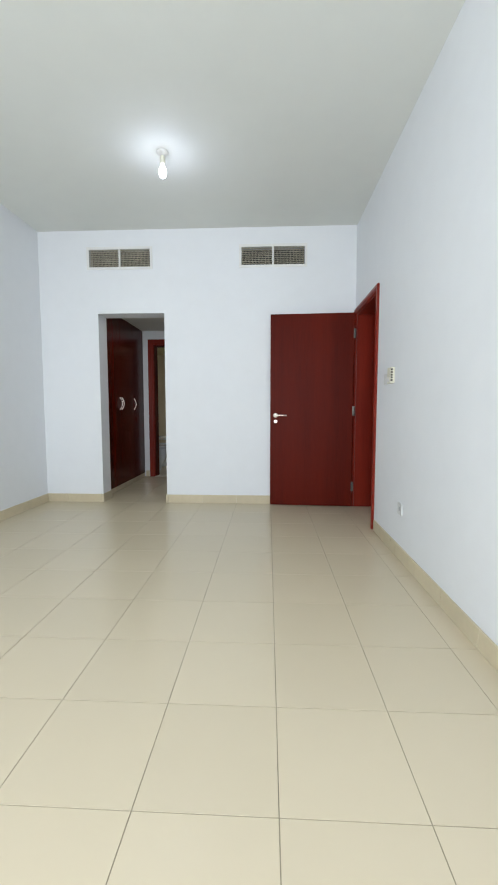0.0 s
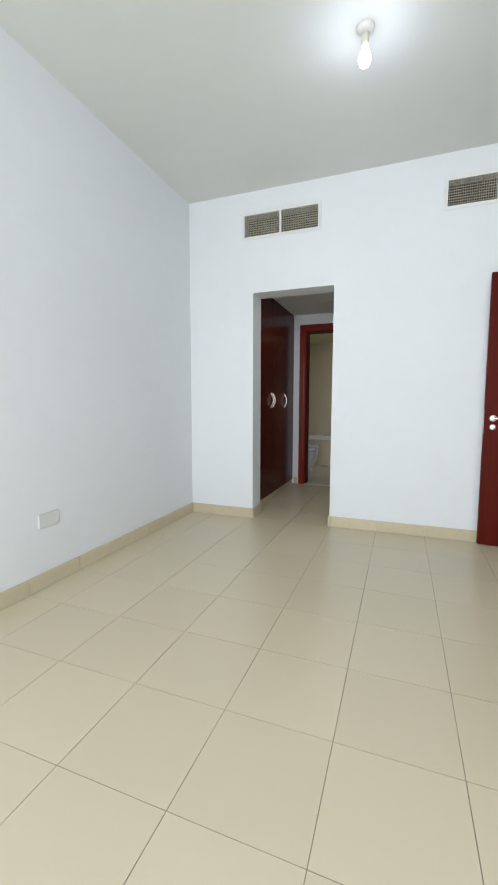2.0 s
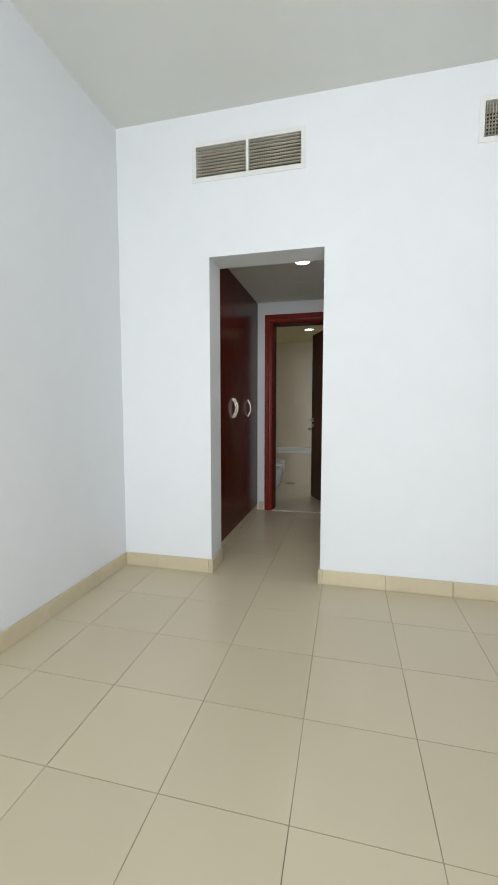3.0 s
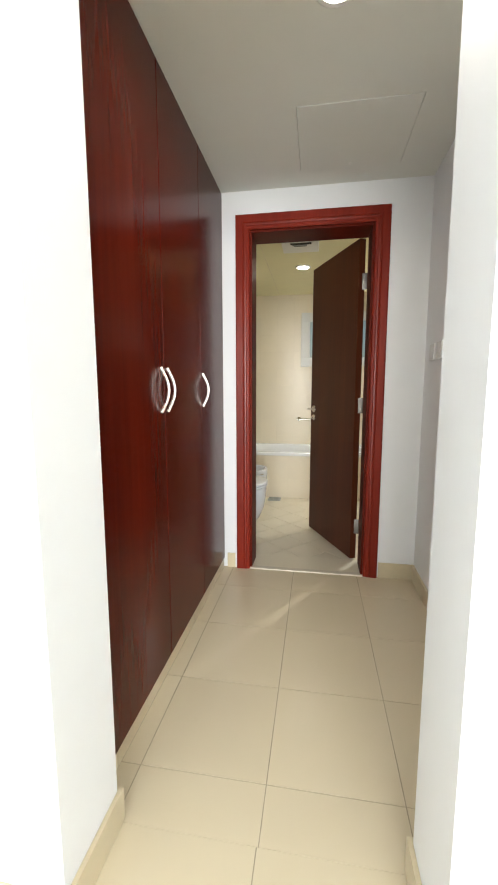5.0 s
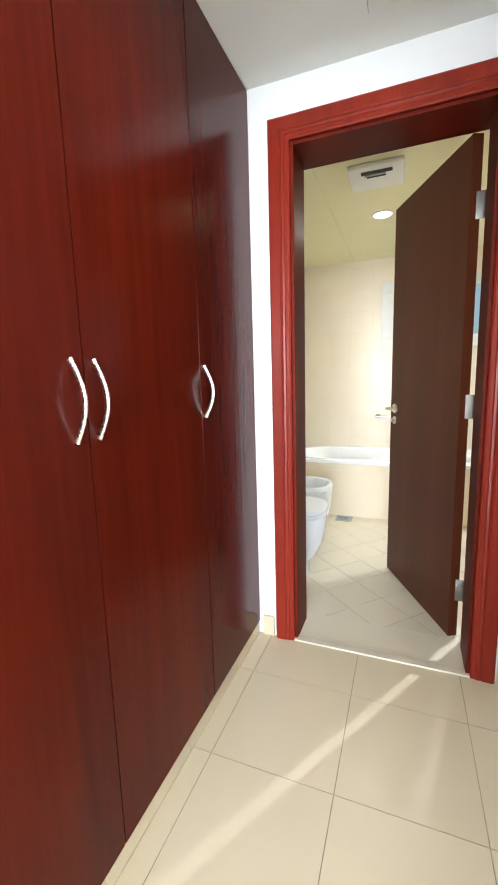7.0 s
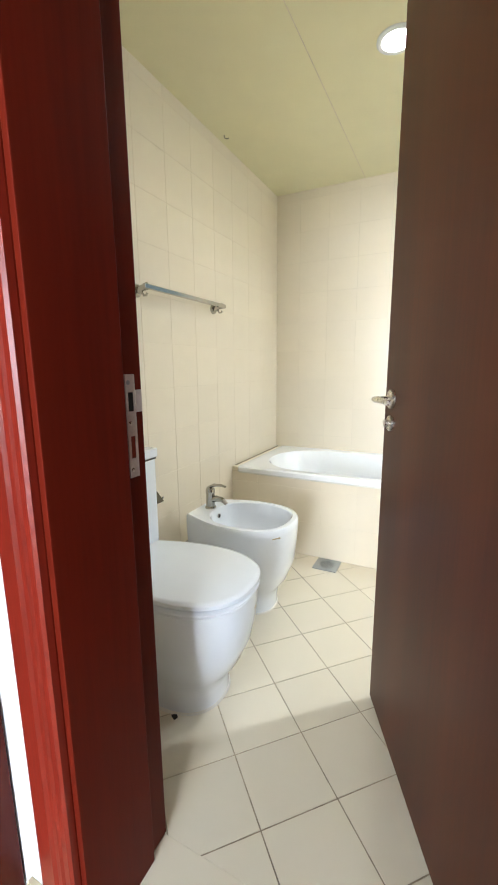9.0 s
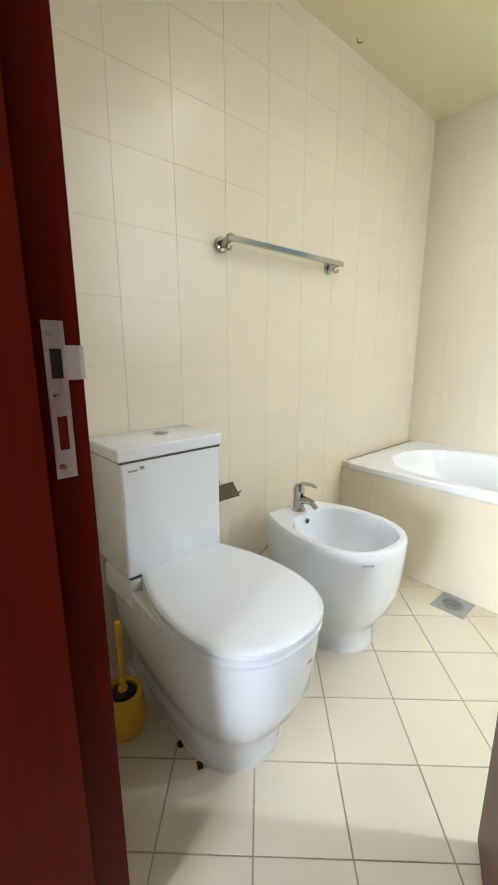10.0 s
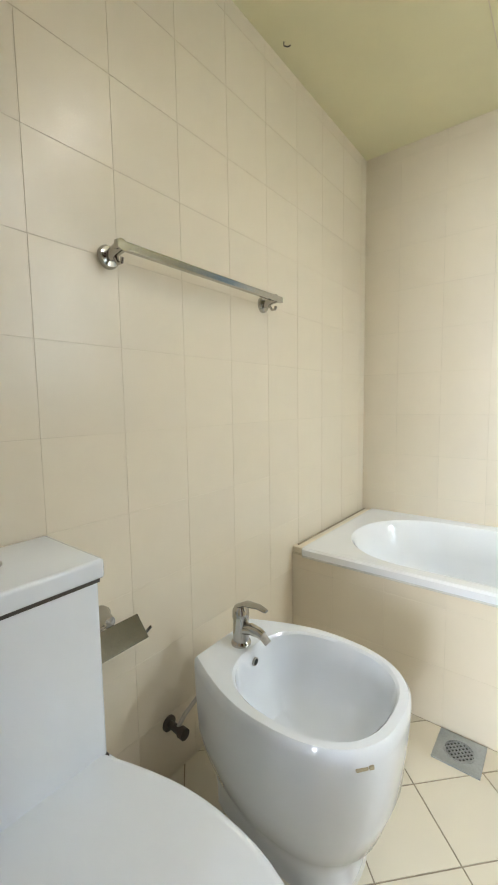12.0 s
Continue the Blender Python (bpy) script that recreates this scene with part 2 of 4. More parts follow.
structure(mesh_ob("wall_south", sheet("y", YS, -TH, (XL, XR), (-0.05, H + 0.1), [WIN]), WALL), "white painted wall with a wide window", "wall")
structure(mesh_ob("ceiling", sheet("z", H, 0.1, (XL, XR), (YS, YN)), CEIL), "flat white painted bedroom ceiling", "ceiling")
structure(mesh_ob("wall_passage_east", box(CXR, CXR + 0.15, YN2, YD, -0.05, CH + 0.1), WALL), "white painted wall of the dressing passage", "wall")
structure(mesh_ob("wall_passage_north", sheet("y", YD, YD2 - YD - 0.012, (XL, BXR), (-0.05, CH + 0.1), [(BX0, BX1, -0.06, BZ)]), WALL), "white wall with the red framed bathroom doorway", "wall")
structure(mesh_ob("ceiling_passage", sheet("z", CH, 0.1, (XL, CXR), (YN2, YD), [(-1.07, -0.56, 6.50, 7.0)]), CEIL), "low white ceiling of the dressing passage", "ceiling")
structure(mesh_ob("wall_niche", box(XL, WX - 0.01, YN2, 5.655, -0.05, CH), WALL), "narrow white wall pier beside the wardrobe", "wall")
structure(mesh_ob("wall_hall", box(XR + 1.3, XR + 1.4, 3.2, 6.2, -0.05, H), WALL), "white painted hall wall beyond the bedroom door", "wall")
structure(mesh_ob("ceiling_hall", box(XR + TH, XR + 1.3, 3.2, 6.2, 2.6, 2.7), CEIL), "white hall ceiling", "ceiling")
structure(mesh_ob("wall_hall_end", box(XR + TH, XR + 1.3, 6.1, 6.2, -0.05, 2.6), WALL), "white hall end wall", "wall")
structure(mesh_ob("wall_hall_start", box(XR + TH, XR + 1.3, 3.2, 3.3, -0.05, 2.6), WALL), "white hall wall near the bedroom door", "wall")
structure(mesh_ob("ceiling_bathroom", sheet("z", BH, 0.1, (BXL - 0.1, BXR + 0.1), (YD2, BYN + 0.1)), BCEIL), "cream painted bathroom ceiling in panels", "ceiling")
BW = (-1.13, -0.16, 1.47, 2.055)      # window in the bathroom's end wall
EW = (9.03, 9.53, 1.2, 2.04)          # window in the bathroom's side wall
bath_w = structure(mesh_ob("wall_bathroom_west", sheet("x", BXL - 0.001, -0.08, (YD2, BYN + 0.1), (-0.05, BH)), WGROUT), "cream glazed tile bathroom wall", "wall")
bath_n = structure(mesh_ob("wall_bathroom_north", sheet("y", BYN + 0.001, TH, (BXL, BXR + TH), (-0.05, BH), [BW]), WGROUT), "cream glazed tile wall behind the bathtub", "wall")
bath_e = structure(mesh_ob("wall_bathroom_east", sheet("x", BXR + 0.001, TH, (YD2, BYN), (-0.05, BH), [EW]), WGROUT), "cream tile bathroom wall with a small window", "wall")
bath_s = structure(mesh_ob("wall_bathroom_south", sheet("y", YD2 - 0.012, 0.011, (BXL, BXR), (-0.05, BH), [(BX0, BX1, -0.06, BZ)]), WGROUT), "cream tile wall round the bathroom door", "wall")
floor = structure(mesh_ob("floor", sheet("z", -0.12, 0.118, (XL, XR + 1.4), (YS, YD)), GROUT), "polished beige square floor tiles with thin brown joints", "floor")
bath_floor = structure(mesh_ob("floor_bathroom", sheet("z", -0.12, 0.118, (BXL, BXR), (YD, BYN)), BGROUT), "small cream floor tiles laid diagonally", "floor")
structure(mesh_ob("ground_slab", box(-14, 14, -14, 22, -0.4, -0.12), GROUT), "plain ground slab under the flat", "ground")

# thin joint where the bathroom ceiling panels meet
structure(mesh_ob("trim_ceiling_joint", box(-1.4235, -1.4205, YD2, BYN, BH - 0.0015, BH + 0.002), WGROUT), "thin joint between ceiling panels", "trim")


# ---------------- windows ----------------
def window(name, axis, at, a0, a1, z0, z1, mullions, label, bars=0.05):
    """A white framed window in a wall whose inner face is at `at`; panes sit in the depth of the wall."""
    mid = ((a0 + a1) / 2, at, z0) if axis == "y" else (at, (a0 + a1) / 2, z0)
    w = thing(name, mid, label, "window", kind="structure")

    def bx(p0, p1, d0, d1, q0, q1, bev=0.004):
        return box(p0, p1, d0, d1, q0, q1, bev) if axis == "y" else box(d0, d1, p0, p1, q0, q1, bev)

    d0, d1 = sorted((at + DEPTH[name][0], at + DEPTH[name][1]))
    fr = bmesh.new()
    for r in ((a0, a1, z0, z0 + bars), (a0, a1, z1 - bars, z1), (a0, a0 + bars, z0 + bars, z1 - bars), (a1 - bars, a1, z0 + bars, z1 - bars)):
        join(fr, bx(r[0], r[1], d0, d1, r[2], r[3]))
    part("window_frame", fr, PLAST, w, "white window frame")
    edges = [a0 + bars, *[m for m in mullions], a1 - bars]
    for m in mullions:
        part("mullion", bx(m - 0.025, m + 0.025, d0, d1, z0 + bars, z1 - bars), PLAST, w)
    for e0, e1 in zip(edges, edges[1:]):
        dm = (d0 + d1) / 2
        p = part("pane", bx(e0, e1, dm - 0.003, dm + 0.003, z0 + bars, z1 - bars, 0), TINTED if name == "window_2" else GLASSY, w, "frosted glass pane")
        p.visible_shadow = False
    return w


DEPTH = {"window_1": (-0.06, -0.14), "window_2": (-0.02, 0.03), "window_3": (-0.02, 0.03)}
window("window_1", "y", YS, WIN[0], WIN[1], WIN[2], WIN[3], (-0.83, 0.13), "wide white framed bedroom window letting in daylight")
window("window_2", "y", BYN, BW[0] - 0.026, BW[1] + 0.026, BW[2] - 0.024, BW[3] + 0.02, (-0.58,), "small white framed frosted window above the bathtub", 0.105)
window("window_3", "x", BXR, EW[0] - 0.02, EW[1] + 0.02, EW[2] - 0.02, EW[3] + 0.02, (), "small white framed bathroom side window", 0.04)


# ---------------- skirting ----------------
def skirting(name, runs, label):
    e = thing(name, (runs[0][0], runs[0][2], 0), label, "skirting", kind="structure")
    for x0, x1, y0, y1 in runs:
        part("skirting_tile", box(x0, x1, y0, y1, 0, 0.095, 0.003), SKIRT, e)


def split_run(x0, x1, y0, y1, step=0.394):
    out = []
    if x1 - x0 > y1 - y0:
        a = x0
        while a < x1 - 1e-4:
            b = min(x1, math.floor((a + 1.09 + 1e-4) / step + 1) * step - 1.09)
            out.append((a, b - 0.0015, y0, y1))
            a = b
    else:
        a = y0
        while a < y1 - 1e-4:
            b = min(y1, math.floor((a - 4.909 + 1e-4) / step + 1) * step + 4.909)
            out.append((x0, x1, a, b - 0.0015))
            a = b
    return out


S = 0.013
skirting("baseboard_west", split_run(XL, XL + S, YS, YN), "beige tile skirting along the bedroom wall")
skirting("baseboard_north", split_run(XL + S, OX0, YN - S, YN) + split_run(OX1, XR - S, YN - S, YN), "beige tile skirting under the air vents")
skirting("baseboard_opening", [(OX0, OX0 + S, YN - S, YN2 + S), (OX1 - S, OX1, YN - S, YN2 + S)], "beige tile skirting turned into the open doorway")
skirting("baseboard_east", split_run(XR - S, XR, YS, DY0 - 0.06), "beige tile skirting beside the bedroom door")
skirting("baseboard_passage", split_run(CXR - S, CXR, YN2 + S, YD - S) + [(-0.562, CXR, YD - S, YD), (WX + 0.02, -1.468, YD - S, YD), (OX1, CXR - S, YN2, YN2 + S)], "beige tile skirting of the dressing passage")
skirting("baseboard_wardrobe", split_run(WX - 0.03, WX - 0.004, 5.655, YD - 0.001), "beige tile plinth below the wardrobe")


# ---------------- air vents ----------------
def air_vent(x, front_vertical, label):
    x0, x1 = x
    z0, z1 = VZ
    e = thing("air_vent", ((x0 + x1) / 2, YN, z0), label, "air vent", "air vents on the wall")
    fl = bmesh.new()
    f = 0.024
    for r in ((x0 - f, x1 + f, z0 - f, z0 + 0.004), (x0 - f, x1 + f, z1 - 0.004, z1 + f), (x0 - f, x0 + 0.004, z0, z1), (x1 - 0.004, x1 + f, z0, z1)):
        box(r[0], r[1], YN - 0.006, YN + 0.004, r[2], r[3], 0.002, bm=fl)
    part("frame", fl, VENT, e, "white flange")
    xm = (x0 + x1) / 2
    part("divider", box(xm - 0.009, xm + 0.009, YN - 0.005, YN + 0.03, z0, z1, 0.002), VENT, e)
    part("backing", box(x0, x1, YN + 0.10, YN + 0.11, z0, z1), DARK, e, "dark duct behind the slats")
    hy, vy = (YN + 0.022, YN + 0.004) if front_vertical else (YN + 0.004, YN + 0.03)
    n = 10
    for half in ((x0 + 0.006, xm - 0.01), (xm + 0.01, x1 - 0.006)):
        for i in range(n):
            z = z0 + (i + 0.5) * (z1 - z0) / n
            b = box(half[0], half[1], -0.0065, 0.0065, -0.0016, 0.0016)
            bmesh.ops.rotate(b, cent=(0, 0, 0), matrix=Euler((radians(-6 if not front_vertical else 8), 0, 0)).to_matrix(), verts=b.verts)
            bmesh.ops.translate(b, vec=(0, hy + 0.008, z), verts=b.verts)
            part("slat", b, VSLAT, e)
        m = 21
        for i in range(m):
            xx = half[0] + (i + 0.5) * (half[1] - half[0]) / m
            part("blade", box(xx - 0.0012, xx + 0.0012, vy, vy + 0.016, z0, z1), VSLAT, e)
    return e


air_vent(V1, False, "white wall air vent with dusty beige horizontal slats")
air_vent(V2, True, "white wall air vent with a dark square grid")


# ---------------- ceiling bulb, downlights, extractor ----------------
def ceiling_bulb(x, y):
    e = thing("ceiling_bulb", (x, y, H), "bare lit bulb in a white holder on the ceiling", "light bulb")
    part("ceiling_rose", turned([(0.0, 0.0), (0.045, 0.0), (0.045, -0.012), (0.03, -0.026), (0.012, -0.03)], centre=(x, y, H)), VENT, e, smooth=True)
    part("holder", turned([(0.012, -0.028), (0.02, -0.04), (0.021, -0.085), (0.017, -0.09)], centre=(x, y, H)), CREAM, e, smooth=True)
    part("bulb", turned([(0.013, -0.09), (0.016, -0.105), (0.028, -0.13), (0.032, -0.155), (0.025, -0.18), (0.01, -0.192), (0.001, -0.193)], centre=(x, y, H)), BULB, e, "glowing white bulb", smooth=True)
    point_lamp("ceiling_bulb_light", (x, y, H - 0.235), 2.2, (0.72, 0.78, 1.0), 0.03)


def downlight(x, y, z, watts, colour, label):
    e = thing("downlight", (x, y, z), label, "downlight", "recessed downlights")
    part("ring", turned([(0.052, -0.001), (0.073, -0.001), (0.073, -0.006), (0.066, -0.010), (0.054, -0.008)], centre=(x, y, z), n=32, cap=False), PLAST, e, smooth=True)
    part("lens", turned([(0.001, -0.006), (0.055, -0.006), (0.055, -0.002), (0.001, -0.002)], centre=(x, y, z), n=32), LED, e, "glowing frosted lens")
    area_lamp("downlight_light", (x, y, z - 0.02), (x, y + 0.001, 0), 0.06, 0.06, watts, colour, 160)


ceiling_bulb(-0.371, 4.015)
downlight(-0.925, 6.01, CH, 1.3, (1.0, 0.95, 0.86), "round recessed ceiling downlight in the passage, lit")
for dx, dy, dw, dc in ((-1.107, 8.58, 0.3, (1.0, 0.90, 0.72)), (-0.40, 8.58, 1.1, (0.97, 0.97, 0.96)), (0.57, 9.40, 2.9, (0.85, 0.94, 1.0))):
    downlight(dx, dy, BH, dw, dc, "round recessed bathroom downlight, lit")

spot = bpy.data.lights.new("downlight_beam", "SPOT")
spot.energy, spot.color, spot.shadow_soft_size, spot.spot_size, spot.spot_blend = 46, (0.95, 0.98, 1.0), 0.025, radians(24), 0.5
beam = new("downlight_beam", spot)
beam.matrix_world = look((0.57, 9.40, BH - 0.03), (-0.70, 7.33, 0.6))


def extractor(x0, x1, y0, y1):
    e = thing("extractor_fan", ((x0 + x1) / 2, (y0 + y1) / 2, BH), "square white extractor fan grille on the ceiling", "extractor fan")
    part("cover", box(x0, x1, y0, y1, BH - 0.022, BH, 0.008, 3), VENT, e, smooth=True)
    xm = (x0 + x1) / 2
    part("slot", box(xm - 0.075, xm + 0.085, y0 + 0.05, y0 + 0.085, BH - 0.024, BH - 0.018), DARK, e, "black slot")
    part("slot", box(xm - 0.05, xm + 0.05, y0 + 0.105, y0 + 0.125, BH - 0.024, BH - 0.018), DARK, e)
    part("louvre", box(xm - 0.06, xm + 0.05, y0 + 0.088, y0 + 0.1, BH - 0.028, BH - 0.018, 0.002), GREYP, e)


extractor(-1.25, -0.965, 7.85, 8.125)


def ceiling_hatch(x0, x1, y0, y1):
    e = thing("ceiling_hatch", (x0, y0, CH), "square white access hatch set into the ceiling", "access hatch")
    part("panel", box(x0 + 0.003, x1 - 0.003, y0 + 0.003, y1 - 0.003, CH - 0.003, CH + 0.03, 0.001), CEIL, e)
    part("latch", turned([(0.008, 0.0), (0.008, -0.002), (0.001, -0.0025)], centre=((x0 + x1) / 2, y1 - 0.04, CH - 0.003)), VENT, e)


ceiling_hatch(-1.07, -0.56, 6.50, 7.0)


# ---------------- doors ----------------
def lever(parent, m):
    """Lever handle with round rose and thumb turn, on a face whose outward normal is local -y; the lever runs along local +x."""
    b = turned([(0.026, 0.0), (0.026, -0.007), (0.022, -0.010), (0.009, -0.011), (0.009, -0.045)], "y")
    h = part("handle", join(bmesh.new(), b, m), NICKEL, parent, "satin nickel lever handle", smooth=True)
    t = tube([(-0.008, -0.048, 0), (0.02, -0.05, 0), (0.07, -0.05, 0.001), (0.12, -0.047, 0)], [0.008, 0.009, 0.008, 0.007])
    part("lever", join(bmesh.new(), t, m), NICKEL, h, smooth=True)
    k = turned([(0.022, 0.0), (0.022, -0.006), (0.018, -0.009), (0.011, -0.009), (0.011, -0.02), (0.001, -0.021)], "y", centre=(0, 0, -0.068))
    part("thumb_turn", join(bmesh.new(), k, m), NICKEL, parent, smooth=True)


def hinge(parent, m, w=0.034):
    """Butt hinge: leaf plates and knuckle, upright along local z."""
    b = box(-w, 0.0, -0.002, 0.001, -0.05, 0.05, 0.001)
    box(0.0, w, -0.002, 0.001, -0.05, 0.05, 0.001, bm=b)
    for i in range(5):
        join(b, turned([(0.0065, -0.05 + i * 0.02 + 0.001), (0.0065, -0.05 + (i + 1) * 0.02 - 0.001)], centre=(0, -0.004, 0), n=10))
    part("hinge", join(bmesh.new(), b, m), HINGE, parent, smooth=True)


def architrave_ring():
    """Outline of a moulded architrave: (distance from the opening, depth proud of the wall)."""
    return [(0.0, 0.0), (0.0, 0.012), (0.006, 0.016), (0.018, 0.016), (0.022, 0.020), (0.03, 0.021), (0.036, 0.017), (0.042, 0.022), (0.078, 0.022), (0.084, 0.018), (0.084, 0.0)]


def door_frame(name, m, w, h, depth, label, arch=1.0, lining=FRAME):
    """A lined and moulded door frame. Local x runs across the opening (0..w), local y from the front face into the wall, z up."""
    e = thing(name, m @ Vector((w / 2, 0, 0)), label, "door frame", kind="structure")
    prof = [(a * arch, b) for a, b in architrave_ring()]
    b = bmesh.new()
    rings = []
    for cx, cz, sx, sz in ((0, 0, -1, 0), (0, h, -1, 1), (w, h, 1, 1), (w, 0, 1, 0)):
        rings.append([(cx + sx * d, -p, cz + sz * d) for d, p in prof])
    loft(rings, bm=b)
    part("architrave", join(bmesh.new(), b, m), FRAME, e)
    t = 0.024
    s0 = depth - 0.058
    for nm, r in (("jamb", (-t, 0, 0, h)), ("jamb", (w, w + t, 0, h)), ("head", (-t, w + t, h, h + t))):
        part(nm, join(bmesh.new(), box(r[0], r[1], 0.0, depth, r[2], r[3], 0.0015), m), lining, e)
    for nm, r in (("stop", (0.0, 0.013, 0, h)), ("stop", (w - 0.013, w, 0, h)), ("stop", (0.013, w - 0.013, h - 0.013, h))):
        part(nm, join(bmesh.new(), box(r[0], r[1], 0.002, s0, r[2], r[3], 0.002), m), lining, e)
    return e


def door_leaf(name, m, w, h, label, veneer):
    """A flush veneered leaf: local x from the hinge (0) to the free edge (w), thickness along local y (0..0.042)."""
    e = thing(name, m @ Vector((0, 0, 0.008)), label, "door")
    part("leaf", join(bmesh.new(), box(0, w, 0, 0.042, 0.008, h, 0.002), m), veneer, e)
    part("latch_plate", join(bmesh.new(), box(w - 0.0005, w + 0.0012, 0.009, 0.033, 0.9, 1.08), m), STEEL, e)
    for face in (0, 1):
        f = m @ Matrix.Translation((w - 0.06, 0.042, 1.012)) @ pose(0, 0, 0, 0, 0, 180)
        if face == 0:
            f = m @ Matrix.Translation((w - 0.06, 0.0, 1.012)) @ Matrix.Diagonal((-1, 1, 1, 1))
        lever(e, f)
    return e


# bedroom door: frame in the side wall, leaf standing fully open against the north wall side
MB = Matrix.Translation((XR, DY1 - 0.02, 0)) @ pose(0, 0, 0, 0, 0, -90)
door_frame("door_frame_bedroom", MB, DY1 - DY0 - 0.04, 2.105, TH + 0.03, "red mahogany door frame in the white bedroom wall", 0.6)
lw = 0.895
ML = Matrix.Translation((1.370, 5.205, 0)) @ pose(0, 0, 0, 0, 0, 177) @ Matrix.Diagonal((1, -1, 1, 1))
bed_leaf = door_leaf("door_bedroom", ML, lw, 2.108, "dark red mahogany flush door standing fully open", LEAF)
for z in (0.23, 1.06, 1.89):
    hinge(bed_leaf, Matrix.Translation((1.377, 5.2, z)), 0.013)

# bathroom door
MF = Matrix.Translation((-1.371, YD, 0))
# lining takes the darker leaf veneer: the jamb's shade is put into its colour
bath_frame = door_frame("door_frame_bathroom", MF, 0.717, 2.10, YD2 + 0.005 - YD, "glossy red mahogany door frame round the bathroom doorway, lining coloured darker for shade", lining=LEAF)
ang = math.degrees(math.atan2(8.037 - 7.411, -0.963 + 0.674))
MBL = Matrix.Translation((-0.674, 7.411, 0)) @ pose(0, 0, 0, 0, 0, ang) @ Matrix.Diagonal((1, -1, 1, 1))
bath_leaf = door_leaf("door_bathroom", MBL @ Matrix.Translation((0, -0.042, 0)), 0.695, 2.10, "dark mahogany flush bathroom door standing half open", BLEAF)
for z in (0.24, 1.06, 1.84):
    hinge(bath_leaf, Matrix.Translation((-0.658, 7.392, z)) @ pose(0, 0, 0, 0, 0, 0))

# strike plate on the closing jamb
sp = thing("strike_plate", (-1.371, 7.354, 0.895), "steel strike plate screwed to the red door jamb", "strike plate")
X0 = -1.371
part("plate", sheet("x", X0, 0.002, (7.350, 7.375), (0.895, 1.091), [(7.356, 7.370, 1.022, 1.058), (7.357, 7.369, 0.932, 0.975)]), PLATE, sp)
part("lip", loft([[(X0 + 0.002, 7.374, z), (X0 + 0.0035, 7.374, z), (X0 + 0.0035, 7.391, z), (X0 - 0.004, 7.399, z), (X0 - 0.006, 7.399, z), (X0 + 0.002, 7.390, z)] for z in (1.02, 1.024, 1.058, 1.062)]), PLATE, sp, "curved steel lip")
for z0, z1 in ((1.023, 1.057), (0.933, 0.974)):
    part("recess", box(X0 + 0.0002, X0 + 0.0008, 7.355, 7.371, z0, z1), DARK if z0 > 1 else FRAME, sp)
for z in (1.076, 1.0, 0.91):
    part("screw", turned([(0.0042, 0.0), (0.0042, 0.0028), (0.002, 0.0034)], "x", 12, (X0 + 0.0005, 7.357, z)), NICKEL if z < 1.07 else GREYP, sp)

structure(mesh_ob("trim_threshold", box(-1.371, -0.654, YD - 0.014, YD + 0.026, -0.003, 0.007, 0.002), STONE), "pale marble strip in the bathroom doorway", "threshold")


# ---------------- wardrobe ----------------
def wardrobe():
    e = thing("wardrobe", ((WX - 0.29), 6.4, 0.095), "built-in glossy dark red mahogany wardrobe with three doors", "wardrobe")
    y0, y1 = 5.658, YD - 0.003
    part("body", box(XL + 0.01, WX - 0.022, y0, y1, 0.095, CH - 0.004), WARD, e)
    seams = (y0, 6.159, 6.662, y1)
    for k, (a, b) in enumerate(zip(seams, seams[1:])):
        d = part("door", box(WX - 0.02, WX, a + 0.0018, b - 0.0018, 0.062, CH - 0.006, 0.0015), WARD, e)
        hy = (b - 0.038, a + 0.026, a + 0.022)[k]
        pts, rad = [], []
        for i in range(17):
            s = i / 16
            z = 1.078 + 0.166 * s
            pts.append((WX + 0.002 + 0.030 * math.sin(math.pi * s), hy, z))
            rad.append(0.0066 if 0.05 < s < 0.95 else 0.008)
        part("handle", tube(pts, rad, 10, 0.55), NICKEL, d, "bowed satin nickel handle", smooth=True)


wardrobe()


# ---------------- small wall fittings ----------------
def wall_plate(name, axis, sgn, face, a, z, w, h, kind, label, category):
    """A rounded plate on a wall; kind picks its rockers or sockets."""
    def bx(d0, d1, a0, a1, z0, z1, bev):
        lo, hi = sorted((face + sgn * d0, face + sgn * d1))
        return box(lo, hi, a0, a1, z0, z1, bev)

    e = thing(name, (face, a, z - h / 2), label, category)
    part("plate", bx(0, 0.011, a - w / 2, a + w / 2, z - h / 2, z + h / 2, 0.003), PLAST, e)
    if kind == "switch":
        part("rocker", bx(0.009, 0.013, a - 0.016, a + 0.016, z - 0.022, z + 0.022, 0.002), PLAST, e)
    if kind == "socket":
        for c in (a - w / 4, a + w / 4):
            for dy, dz, hh in ((0, 0.014, 0.006), (-0.011, -0.008, 0.004), (0.011, -0.008, 0.004)):
                part("pin_hole", bx(0.0088, 0.0096, c + dy - 0.0045, c + dy + 0.0045, z + dz - 1.4 * hh, z + dz + hh, 0), DARK, e)
            part("rocker", bx(0.009, 0.012, c - 0.006, c + 0.006, z + 0.028, z + 0.042, 0.001), PLAST, e)
    if kind == "single":
        part("rocker", bx(0.009, 0.012, a - 0.01, a + 0.01, z - 0.015, z + 0.015, 0.001), GREYP, e)
    return e


